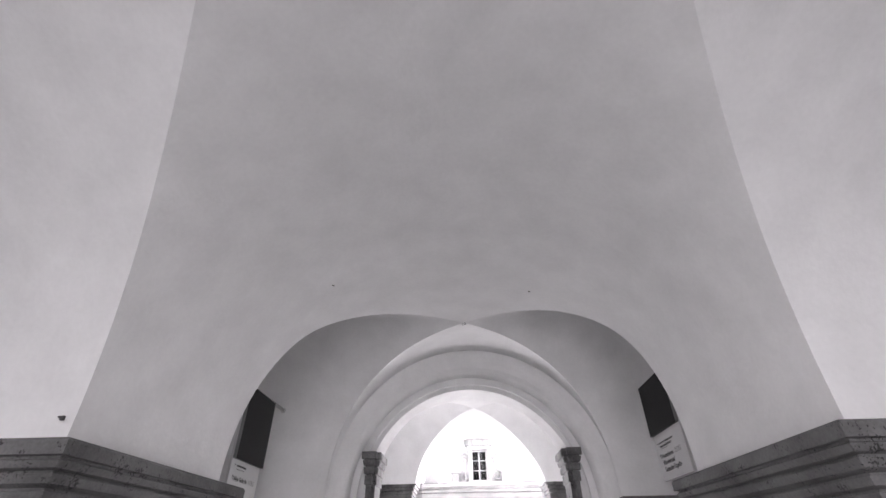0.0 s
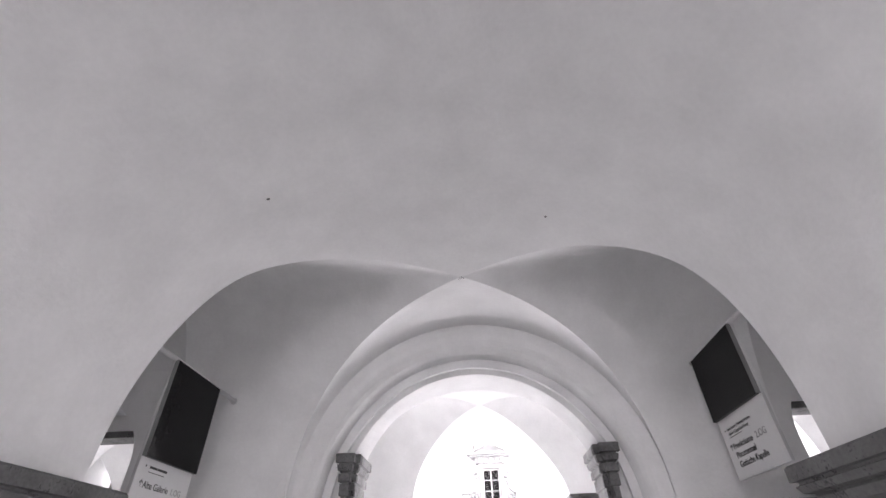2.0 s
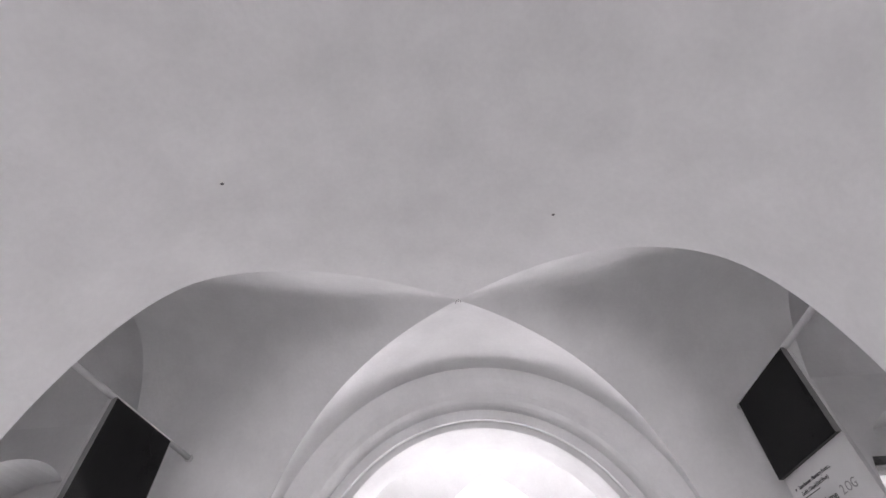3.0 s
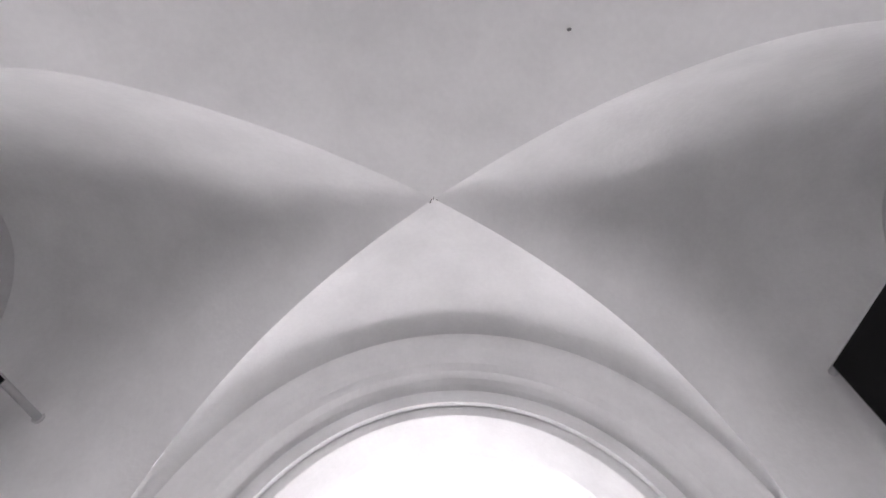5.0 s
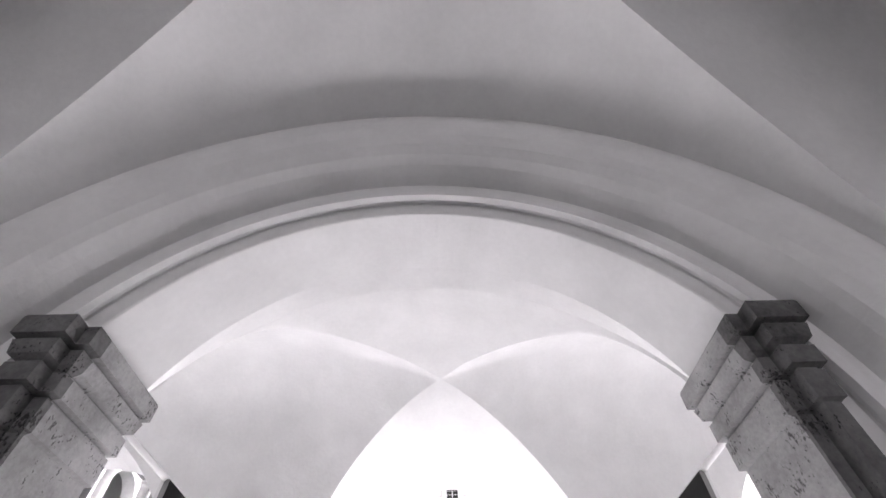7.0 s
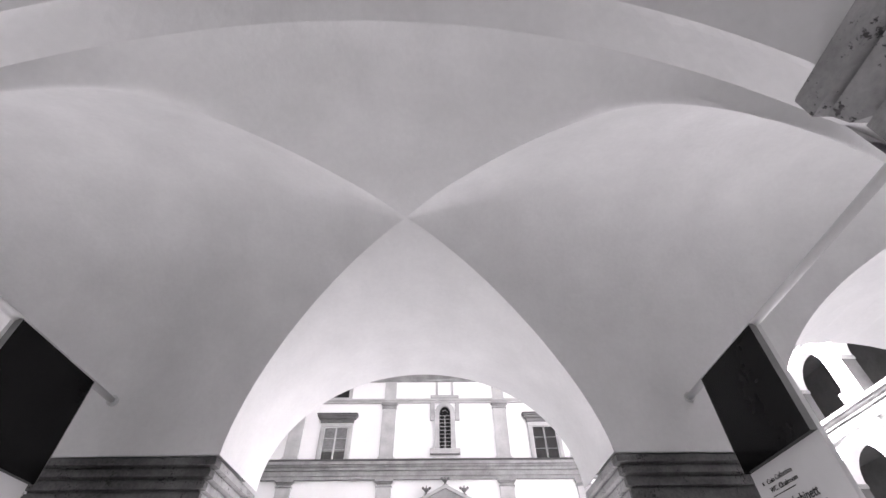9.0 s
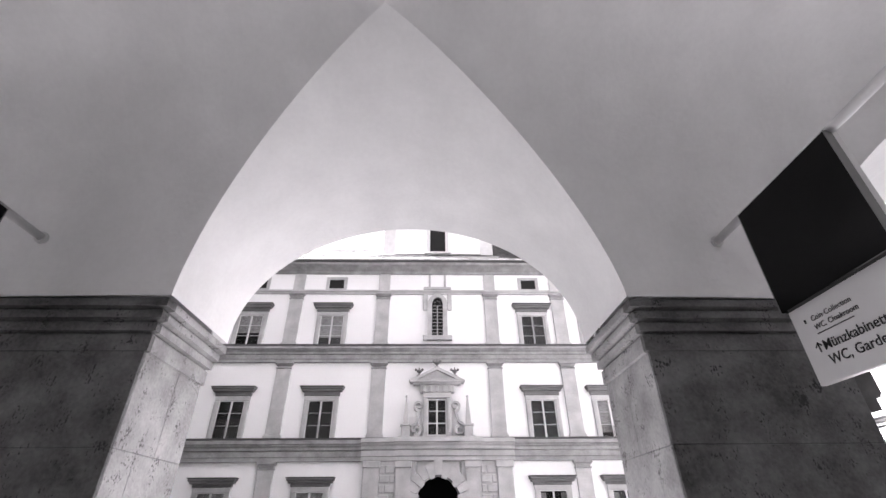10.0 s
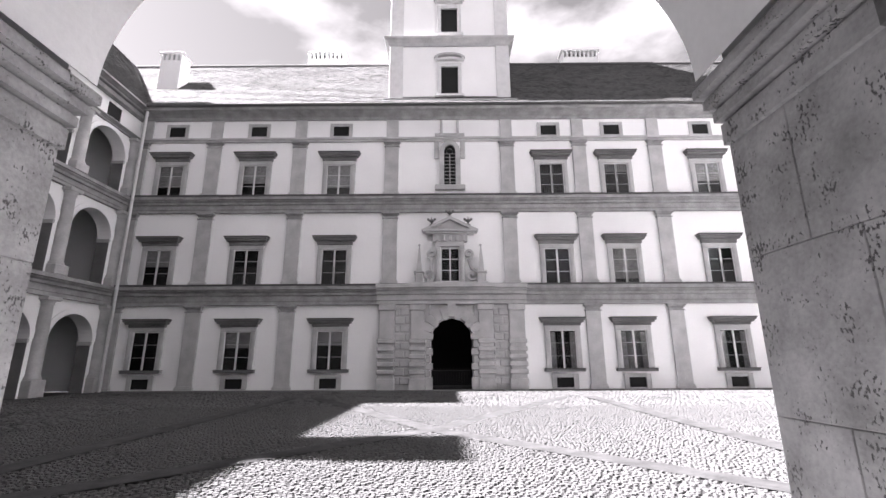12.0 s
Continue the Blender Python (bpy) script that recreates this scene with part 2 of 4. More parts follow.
structure("ceiling_barrel", loft([barrel(y) for y in (Y0, 7.5, 8.2, 8.98)]), VAULT, "whitewashed barrel vault between stone cornices", True, "ceiling")
structure("ceiling_corridor", groin_vault((-0.25, 10.25, 4.57), (WX + 0.33, EX + 0.02, 8.98, 11.84, WX, EX), 2.16,
          barrel(8.98), arc(XB, 2.335, 2.43, 4.762, 11.899),
          arc_side(10.25, 1.27, 2.16, 4.92, -4.1, 2.3), arc_side(10.25, 1.27, 2.16, 4.92, 3.4, 2.3), (2.9, 2.9), (2.3, 2.3), on_barrel=corridor_groin), VAULT, "whitewashed groin vault over the crossing corridor", True, "ceiling")
for side, x0, x1 in (("west", -4.1, -9.0), ("east", 3.4, 9.0)):
    far_arcs = [arc_side(10.25, 1.27, 2.16, 4.92, x0, 2.3)] + [arc_side(10.25, 1.30, 3.95, 5.05, x0 + (x1 - x0) * k / 6 + (0.02 if x1 > 0 else -0.02), 2.2) for k in range(7)]
    structure("ceiling_corridor_" + side, loft(far_arcs), VAULT, "whitewashed vault along the corridor", True, "ceiling")
structure("wall_arcade_lunette", loft([arc(XB, 2.225, 1.98, 4.61, 13.128, 2.1), arc(XB, 2.195, 1.985, 4.18, 13.13)]), VAULT, "white plastered face above the gate arch", False, "wall")
structure("ceiling_arcade", groin_vault((-0.09, 14.75, 4.44), (-1.57, 1.59, 13.12, 15.99, -2.06, 1.66), 3.0,
          arc(XB, 2.215, 1.985, 4.60, 13.127, 2.1), arc(0.01, 1.57, 3.0, 4.22, 16.96),
          arc_side(14.60, 1.42, 3.0, 4.86, -2.95, 2.0), arc_side(14.60, 1.42, 3.0, 4.86, 3.0, 2.0), (2.6, 2.05), (1.7, 1.5), 0.04), VAULT, "whitewashed groin vault over the arcade walk", True, "ceiling")
for side, c in (("west", -4.93), ("east", 4.95), ("far_west", -9.9), ("far_east", 9.9)):
    x0, x1 = c - 2.47, c + 2.47
    if side == "east":
        x0 = 3.0
    if side == "west":
        x1 = -2.95
    structure("ceiling_arcade_" + side, groin_vault((c, 14.6, 4.6), (c - 1.85, c + 1.85, 13.15, 15.99, c - 1.85, c + 1.85), 3.0,
              arc(c, 1.85, 3.0, 4.7, 13.13), arc(c, 1.85, 3.0, 4.62, 16.82), arc_side(14.60, 1.42, 3.0, 4.86, x0), arc_side(14.60, 1.42, 3.0, 4.86, x1), (2.1, 2.1), (1.9, 1.9)),
              VAULT, "whitewashed groin vault along the arcade walk", True, "ceiling")

# moulded arch of the inner gate
GATE = [(11.91, 2.62, 2.43), (11.90, 2.33, 2.43), (11.902, 2.285, 2.41), (11.912, 2.225, 2.385), (11.935, 2.175, 2.355), (11.975, 2.13, 2.325), (12.03, 2.10, 2.305), (12.10, 2.085, 2.29), (12.18, 2.078, 2.28),
        (12.258, 2.077, 2.275), (12.260, 2.03, 2.27), (12.258, 1.99, 2.265), (12.256, 1.962, 2.262), (12.30, 1.958, 2.262), (12.335, 1.972, 2.268), (12.346, 1.965, 2.27), (12.362, 1.925, 2.27), (12.372, 1.895, 2.27),
        (12.382, 1.889, 2.27), (12.65, 1.855, 2.315), (12.905, 1.80, 2.38), (12.91, 1.84, 2.355), (12.95, 1.92, 2.27), (13.13, 2.195, 1.985)]
structure("wall_gate", loft([ring(y, r, c, XB) for y, r, c in GATE]), VAULT, "white plastered gate arch with stepped round mouldings", False, "wall")

def slab_with_arch(x0, x1, y0, y1, top, holes):
    """A wall along x with round-topped holes (centre, half width, spring, crown, sill)."""
    skins = []
    for y in (y0, y1):
        x = x0
        for c, h, s, k, sill in holes:
            skins.append(([(x, y, 0), (c - h, y, 0), (c - h, y, top), (x, y, top)], [(0, 1, 2, 3)]))
            low = [(c + h * math.cos(math.pi * i / 24), y, s + (k - s) * math.sin(math.pi * i / 24)) for i in range(25)]
            skins.append(loft([low, [(p[0], y, top) for p in low]]))
            if sill > 0:
                skins.append(([(c - h, y, 0), (c + h, y, 0), (c + h, y, sill), (c - h, y, sill)], [(0, 1, 2, 3)]))
            x = c + h
        skins.append(([(x, y, 0), (x1, y, 0), (x1, y, top), (x, y, top)], [(0, 1, 2, 3)]))
    for c, h, s, k, sill in holes:
        rim = [[(c + h, y, sill)] + [(c + h * math.cos(math.pi * i / 24), y, s + (k - s) * math.sin(math.pi * i / 24)) for i in range(25)] + [(c - h, y, sill), (c + h, y, sill)] for y in (y0, y1)]
        skins.append(loft(rim))
    skins.append(([(x0, y0, top), (x1, y0, top), (x1, y1, top), (x0, y1, top)], [(0, 1, 2, 3)]))
    return join(*skins)


# walls beside the gate, with arched openings towards the arcade walk
structure("wall_gate_west", slab_with_arch(-9, -4.08, 11.54, 13.1, 5.0, [(-5.55, 0.95, 2.9, 3.75, 0.0)]), PLASTER, "white plastered corridor wall with an arched opening", False, "wall")
structure("wall_gate_east", slab_with_arch(3.38, 9, 11.54, 13.1, 5.0, [(4.55, 0.95, 2.9, 3.8, 0.0)]), PLASTER, "white plastered corridor wall with an arched opening", False, "wall")
for nm, x0, x1 in (("west", -4.08, -2.62), ("east", 2.0, 3.38)):
    structure("wall_gate_pier_" + nm, box(x0, x1, 11.54, 13.1, 0, 2.225), PLASTER, "white plastered pier under the corridor vault", False, "wall")
    structure("wall_gate_spandrel_" + nm, box(x0, x1, 11.80 if x0 < 0 else 11.92, 13.1, 2.228, 5.0), PLASTER, "white plastered wall above the corridor pier", False, "wall")
for nm, c, zl in (("west", -5.55, 3.44), ("east", 4.55, 3.42)):
    structure("wall_tympanum_" + nm, box(c - 1.0, c + 1.0, 12.25, 12.5, zl + 0.07, 4.0), PLASTER, "white plastered panel above the opening", False, "wall")
    structure("trim_lintel_" + nm, box(c - 1.0, c + 1.0, 12.2, 12.55, zl - 0.03, zl + 0.066, 0.01), STONE_DARK, "dark stone lintel of the side opening", False, "lintel")
    for e in (-0.93, 0.93):
        structure("trim_jamb_" + nm + ("_a" if e < 0 else "_b"), box(c + e - 0.09, c + e + 0.09, 12.2, 12.5, 0, zl - 0.032, 0.01), STONE, "stone jamb of the side opening", False, "jamb")
structure("wall_arcade_front_west", slab_with_arch(-12.2, -1.73, 16.16, 16.955, 5.4, [(-9.9, 1.85, 3.0, 4.62, 0), (-4.93, 1.85, 3.0, 4.62, 0)]), PLASTER, "white plastered arcade front with round arches", False, "wall")
structure("wall_arcade_front_east", slab_with_arch(1.74, 12.2, 16.16, 16.955, 5.4, [(4.95, 1.85, 3.0, 4.62, 0), (9.9, 1.85, 3.0, 4.62, 0)]), PLASTER, "white plastered arcade front with round arches", False, "wall")
for nm, x0, x1 in (("west", -20, -2.98), ("east", 2.12, 20)):
    structure("wall_hall_" + nm, box(x0, x1, Y0 + 0.02, 8.96, 0, 5.0), PLASTER, "white plastered wall block of the entrance passage", False, "wall")
for nm, x in (("west", -9.2), ("east", 9.2)):
    structure("wall_end_" + nm, box(x - 0.2, x + 0.2, 8.96, 16.95, 0, 5.3), PLASTER, "white plastered end wall", False, "wall")
    structure("wall_hall_end_" + nm, box(x - 2.4 if x < 0 else x - 2.6, x - 2.0 if x < 0 else x - 2.2, -2, Y0, 0, 2.2), PLASTER, "low plastered wall of the entrance hall", False, "wall")
structure("wall_entrance", slab_with_arch(-20, 20, -2.6, -1.7, 5.4, [(-5.5, 0.9, 3.0, 3.9, 1.0), (XA, 2.3, 2.4, 4.5, 0.0), (4.8, 0.9, 3.0, 3.9, 1.0)]), PLASTER, "white plastered outer wall with the entrance arch", False, "wall")

# ground and floors
structure("ground", ([(-900, -900, -0.02), (900, -900, -0.02), (900, 900, -0.02), (-900, 900, -0.02)], [(0, 1, 2, 3)]), JOINT, "sandy ground under the cobbled courtyard", False, "ground")
FLOOR = material("worn_floor_slab", 0.32, 0.42, 1.2, 0.6, 0.2, 30)
structure("floor", box(-20, 20, -2.6, 16.95, -0.3, 0.0), FLOOR, "stone slab floor of the passage", False, "floor")

# ---------------------------------------------------------------- stone cornices and piers
CORNICE = [(0.0, 1.40), (0.02, 1.40), (0.02, 1.55), (0.05, 1.56), (0.05, 1.62), (0.03, 1.625), (0.03, 1.64), (0.075, 1.65), (0.075, 1.72), (0.05, 1.725), (0.05, 1.74), (0.095, 1.75), (0.105, 1.80), (0.08, 1.805), (0.08, 1.82),
           (0.125, 1.835), (0.14, 1.88), (0.115, 1.885), (0.115, 1.90), (0.165, 1.92), (0.185, 1.97), (0.16, 1.975), (0.16, 1.99), (0.205, 2.0), (0.225, 2.04), (0.205, 2.05), (0.205, 2.065), (0.24, 2.07), (0.24, 2.15), (0.225, 2.168), (0.0, 2.17)]
HALL_STONE = material("grey_hall_stone", 0.065, 0.19, 2.2, 0.85, 0.5, 45, pits=0.5)
structure("trim_hall_west", moulding([(-8, Y0 + 0.02), (-2.98, Y0 + 0.02), (-2.98, 8.96), (-4.2, 8.96)][::-1], CORNICE), HALL_STONE, "weathered stone cornice with stepped mouldings", False, "cornice")
structure("trim_hall_east", moulding([(7, Y0 + 0.02), (2.12, Y0 + 0.02), (2.12, 8.96), (3.4, 8.96)], CORNICE), HALL_STONE, "weathered stone cornice with stepped mouldings", False, "cornice")
# faces turned from the light: their shade is put into the stone colour
structure("trim_corridor_west", moulding([(-2.6, 11.54), (-4.05, 11.54)][::-1], [(q, z + 0.06) for q, z in CORNICE]), STONE_DARK, "corridor pier cornice in stone darkened for its shade", False, "cornice")
structure("trim_corridor_east", moulding([(1.98, 11.54), (3.5, 11.54)][::-1], [(q, z + 0.06) for q, z in CORNICE]), STONE_DARK, "corridor pier cornice in stone darkened for its shade", False, "cornice")

CAPITAL = [(0.0, 2.55), (0.035, 2.56), (0.035, 2.70), (0.01, 2.705), (0.01, 2.72), (0.065, 2.725), (0.065, 2.82), (0.035, 2.825), (0.035, 2.84), (0.085, 2.86), (0.105, 2.93), (0.075, 2.935), (0.075, 2.95), (0.135, 2.955), (0.135, 3.055), (0.125, 3.07), (0.0, 3.075)]


def gate_pilaster(side):
    s = 1 if side == "east" else -1
    x = lambda v: XB + s * v
    o = 1.82
    plan = [(x(o), 12.95), (x(o), 12.285), (x(1.745), 12.285), (x(1.745), 12.38), (x(1.68), 12.38), (x(1.68), 12.91), (x(2.1), 12.91)]
    ob = hull("gate_pilaster", "stepped limestone gate pilaster with a moulded capital", "pilaster", "gate pilasters")
    turn = (x(1.68), 12.40)
    # the front turned from the courtyard gets a dark copy, as painted shade
    for piece, mat, words in ((plan[:5] + [turn], STONE_DARK, "pilaster front darkened to paint in its shade"), ([turn] + plan[5:], STONE, "")):
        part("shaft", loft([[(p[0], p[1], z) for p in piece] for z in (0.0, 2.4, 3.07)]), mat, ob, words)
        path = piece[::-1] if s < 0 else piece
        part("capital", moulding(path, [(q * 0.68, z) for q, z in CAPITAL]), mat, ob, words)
    return ob


for nm, s in (("west", -1), ("east", 1)):
    a, b = sorted((XB + s * 1.78, XB + s * 2.3))
    structure("wall_infill_" + nm, box(a, b, 12.37, 12.92, 0, 3.072), PLASTER, "white plastered jamb beside the gate pilaster", False, "wall")
gate_pilaster("west")
gate_pilaster("east")

IMPOST = [(0.0, 2.64), (0.03, 2.645), (0.03, 2.755), (0.0, 2.76), (0.0, 2.775), (0.06, 2.78), (0.06, 2.835), (0.03, 2.84), (0.03, 2.852), (0.10, 2.865), (0.10, 2.915), (0.07, 2.92), (0.07, 2.932), (0.145, 2.94), (0.145, 2.99), (0.138, 3.0), (0.0, 3.005)]


def court_pier(x_in, x_out):
    """Limestone pier of the courtyard arcade in large blocks, with a smooth slab whose dark colour adds passage-side
    shade.
    """
    ob = hull("stone_pier", "pitted limestone arcade pier with a moulded impost", "pier", "arcade piers")
    a, b = sorted((x_in, x_out))
    z0 = 0.0
    for i, z1 in enumerate((0.6, 1.35, 2.05, 2.66)):
        cut = 16.50 + (0.10 if i % 2 else -0.12)
        for y0, y1 in ((16.135, cut), (cut, 16.97)):
            part("block", box(a, b, y0 + 0.001, y1 - 0.001, z0 + 0.001, z1 - 0.001, 0.004), STONE, ob)
        # smooth slab; its dark tone also paints in the shade of this face
        part("facing_slab", box(a + 0.002, b - 0.002, 16.11, 16.134, z0 + 0.001, z1 - 0.001, 0.003), STONE_DARK, ob, "smooth dark facing slab, its colour holding passage-side shade too")
        z0 = z1
    path = [(x_out, 16.12), (x_in, 16.12), (x_in, 16.96), (x_out, 16.96)]
    turn = (x_in, 16.14)
    # passage-side run of the impost is dark stone, its shade painted in
    for piece, mat, words in ((path[:2] + [turn], STONE_DARK, "impost moulding darkened for the shaded passage side"), ([turn] + path[2:], STONE, "")):
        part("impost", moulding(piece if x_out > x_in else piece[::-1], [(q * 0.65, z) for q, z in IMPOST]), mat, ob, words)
    return ob


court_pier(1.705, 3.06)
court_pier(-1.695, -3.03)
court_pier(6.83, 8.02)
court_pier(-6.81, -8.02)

hook = hull("wall_hook", "small dark iron hook in the vault plaster", "hook")
part("plate", box(-3.03, -3.0, 6.76, 6.78, 2.315, 2.345, 0.004), IRON, hook)
part("pin", box(-3.025, -2.985, 6.735, 6.76, 2.325, 2.337, 0.003), IRON, hook)

ceiling_hook = hull("ceiling_hook", "small bent iron hooks at the crossing of the groins", "hook")
for dx, dy, tilt in ((-0.03, 0.01, 25), (0.035, 0.0, -20), (0.005, -0.025, 5)):
    bm = bmesh.new()
    bmesh.ops.create_cone(bm, cap_ends=True, segments=6, radius1=0.004, radius2=0.003, depth=0.04, matrix=pose(-0.25 + dx * 0.7, 10.25 + dy * 0.7, 4.552, tilt, tilt, 0))
    part("pin", bm, IRON, ceiling_hook)


def wall_plug(x, y, z, tilt, label):
    """A drilled hole with a pale rim of filler."""
    plug = hull("wall_plug", label, "plug", "wall plugs")
    plug.matrix_world = pose(x, y, z, tilt, 0, 0)
    bm = bmesh.new()
    bmesh.ops.create_cone(bm, cap_ends=True, segments=10, radius1=0.016, radius2=0.012, depth=0.006)
    part("rim", bm, WHITE, plug)
    bm = bmesh.new()
    bmesh.ops.create_cone(bm, cap_ends=True, segments=8, radius1=0.007, radius2=0.007, depth=0.010)
    part("hole", bm, DARK, plug)


for x in (1.864, 2.254):
    wall_plug(x, 16.107, 1.734, 90, "drilled plug with a pale rim in the dark pier face")
for x, y, z in ((-1.811, 8.351, 4.222), (0.638, 9.118, 4.470)):
    spot = hull("plaster_chip", "small dark chipped spot in the vault plaster", "chip", "plaster chips")
    bm = bmesh.new()
    bmesh.ops.create_icosphere(bm, subdivisions=1, radius=0.014, matrix=pose(x, y, z) @ Matrix.Diagonal((1.2, 0.8, 0.6, 1)))
    part("chip", bm, TRIM_DARK, spot)


# ---------------------------------------------------------------- hanging signs
def lettering(text, size, x, y, bold=0.0):
    """Flat letters in the plane x, z, facing -y, as vertices and faces."""
    cu = bpy.data.curves.new("letters", "FONT")
    cu.body, cu.size, cu.offset, cu.extrude, cu.resolution_u = text, size, bold, 0.001, 3
    ob = bpy.data.objects.new("letters", cu)
    scene.collection.objects.link(ob)
    bpy.context.view_layer.update()
    me = bpy.data.meshes.new_from_object(ob.evaluated_get(bpy.context.evaluated_depsgraph_get()))
    verts = [(v.co.x + x, -v.co.z, v.co.y + y) for v in me.vertices]
    faces = [tuple(p.vertices) for p in me.polygons]
    bpy.data.objects.remove(ob)
    bpy.data.meshes.remove(me)
    bpy.data.curves.remove(cu)
    return verts, faces


def bars(rows):
    """Thin bars for small unreadable print: x, y, width, height."""
    bm = bmesh.new()
    for x, y, w, h in rows:
        add_box(bm, x, x + w, -0.001, 0.001, y, y + h)
    return bm


def hanging_sign(x, y0, y1, z_top, z_mid, z_bot, rod, face, head, lines, label, grey_word=""):
    """A wayfinding panel under a rod that runs across the corridor. Local x runs along the panel, seen from the passage."""
    ob = hull("hanging_sign", label, "sign", "hanging signs")
    # the panel faces the passage: +x on the west side, -x on the east side
    w = y1 - y0
    ob.matrix_world = pose(x, y0, 0, 0, 0, 90) if face > 0 else pose(x, y1, 0, 0, 0, -90)
    part("upper_panel", box(0.005, w - 0.005, -0.05, -0.006, z_mid, z_top, 0.003), BLACK, ob, "glossy black upper panel standing proud of the sign")
    for e in (0.0, w - 0.0045):
        part("cheek", box(e, e + 0.0045, -0.051, -0.006, z_mid, z_top + 0.001), SIGN_EDGE, ob, "grey metal edge of the panel")
    lower = part("lower_panel", box(0.0, w, -0.005, 0.03, z_bot, z_top - 0.002, 0.003), WHITE, ob, "white lower panel with black lettering")
    if lines:
        for t, s, tx, tz, b in lines:
            text = part("arrow" if t == "\u2191" else "lettering", lettering(t, s, tx, tz, b), INK, lower)
            text.location = (0, -0.0075, 0)
    for row in head:
        small = part("printed_bar", bars([row]), INK, lower)
        small.location = (0, -0.0075, 0)
    if grey_word:
        t, s, tx, tz = grey_word
        g = part("floor_number", lettering(t, s, tx, tz), INK_GREY, lower)
        g.location = (0, -0.0075, 0)
    a, b = rod
    bm = bmesh.new()
    m = pose(((a + b) / 2 - y0) if face > 0 else (y1 - (a + b) / 2), 0, z_top + 0.012, 0, 90, 0)
    bmesh.ops.create_cone(bm, cap_ends=True, segments=16, radius1=0.028, radius2=0.028, depth=abs(b - a), matrix=m)
    part("rod", bm, STEEL, ob, "pale painted hanging rod", True)
    for e in (a, b):
        bm = bmesh.new()
        m = pose((e - y0) if face > 0 else (y1 - e), 0, z_top + 0.012, 0, 90, 0)
        bmesh.ops.create_cone(bm, cap_ends=True, segments=16, radius1=0.045, radius2=0.045, depth=0.03, matrix=m)
        part("rod_socket", bm, STEEL, ob)
    return ob


hanging_sign(-3.41, 10.09, 11.02, 3.61, 2.64, 2.18, (9.0, 11.5), 1, [(0.10, 2.565, 0.018, 0.018), (0.17, 2.56, 0.12, 0.022), (0.30, 2.56, 0.16, 0.022), (0.17, 2.525, 0.26, 0.006)],
             [("\u2191", 0.085, 0.08, 2.39, 0.0006), ("Alte Galerie", 0.085, 0.15, 2.39, 0.0006)], "black and white hanging sign for the old gallery", ("1.OG", 0.085, 0.61, 2.39))
hanging_sign(2.65, 10.32, 11.36, 3.79, 3.03, 2.41, (9.0, 11.55), -1, [(0.09, 2.90, 0.018, 0.018), (0.15, 2.82, 0.28, 0.006)],
             [("State Rooms, Planetary Rooms,", 0.042, 0.15, 2.895, 0.0), ("Gothic Chapel (2nd Floor)", 0.042, 0.15, 2.845, 0.0),
              ("\u2191", 0.088, 0.07, 2.70, 0.0006), ("Prunkr\u00e4ume", 0.088, 0.15, 2.70, 0.0006), ("Planetensaal", 0.088, 0.15, 2.61, 0.0006), ("Gotische Kapelle", 0.088, 0.15, 2.52, 0.0006)],
             "black and white hanging sign for the state rooms", ("2.OG", 0.095, 0.65, 2.70))
hanging_sign(2.365, 14.83, 15.61, 3.43, 2.70, 2.27, (13.15, 15.96), -1, [(0.085, 2.60, 0.012, 0.022), (0.135, 2.52, 0.25, 0.005)],
             [("Coin Collection", 0.043, 0.135, 2.595, 0.0), ("WC, Cloakroom", 0.043, 0.135, 2.545, 0.0),
              ("\u2191", 0.074, 0.075, 2.43, 0.0006), ("M\u00fcnzkabinett", 0.074, 0.135, 2.43, 0.0006), ("WC, Garderobe", 0.074, 0.135, 2.35, 0.0006)], "black and white hanging sign for the coin cabinet")
hanging_sign(-2.62, 14.74, 15.60, 3.43, 2.67, 2.24, (13.15, 15.96), 1, [(0.1, 2.58, 0.2, 0.02), (0.1, 2.54, 0.26, 0.006), (0.1, 2.40, 0.4, 0.05), (0.1, 2.32, 0.46, 0.05)],
             [], "black and white hanging sign beside the arcade pier")


# ---------------------------------------------------------------- north wing across the courtyard
FY = 41.0            # plane of the facade
WEST, EAST = -19.4, 20.8
north = hull("palace_wing", "white rendered palace wing with grey pilasters and a tower", "building", "courtyard wings")
GX = 0.66
part("wall", slab_with_arch(WEST - 6, EAST + 6, FY, FY + 0.8, 17.3, [(GX, 1.2, 2.75, 4.03, -0.03)]), FACADE, north)
part("back_wall", box(WEST - 6, EAST + 6, FY + 9, FY + 9.6, -0.1, 17.3), FACADE, north)
for x in (WEST - 6, EAST + 5.6):
    part("end_wall", box(x, x + 0.4, FY + 0.81, FY + 8.99, -0.1, 17.3), FACADE, north)
# dark walls and an added black sheet paint in the gateway's unlit depth
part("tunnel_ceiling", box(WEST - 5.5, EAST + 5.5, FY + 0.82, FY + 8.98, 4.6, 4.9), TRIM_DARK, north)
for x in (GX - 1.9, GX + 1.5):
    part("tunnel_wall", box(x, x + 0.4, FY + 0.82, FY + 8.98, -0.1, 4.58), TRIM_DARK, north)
part("tunnel_dark_sheet", box(GX - 1.5, GX + 1.5, FY + 5.0, FY + 5.15, -0.02, 4.5), DARK, north)

PIL = [-14.35, -8.9, -3.03, 4.26, 8.85, 13.68, 19.6]
WIN = [-16.9, -11.62, -6.33, 7.0, 11.05, 16.75]
STOREYS = [(0.0, 4.75), (5.85, 10.42), (11.4, 15.2)]


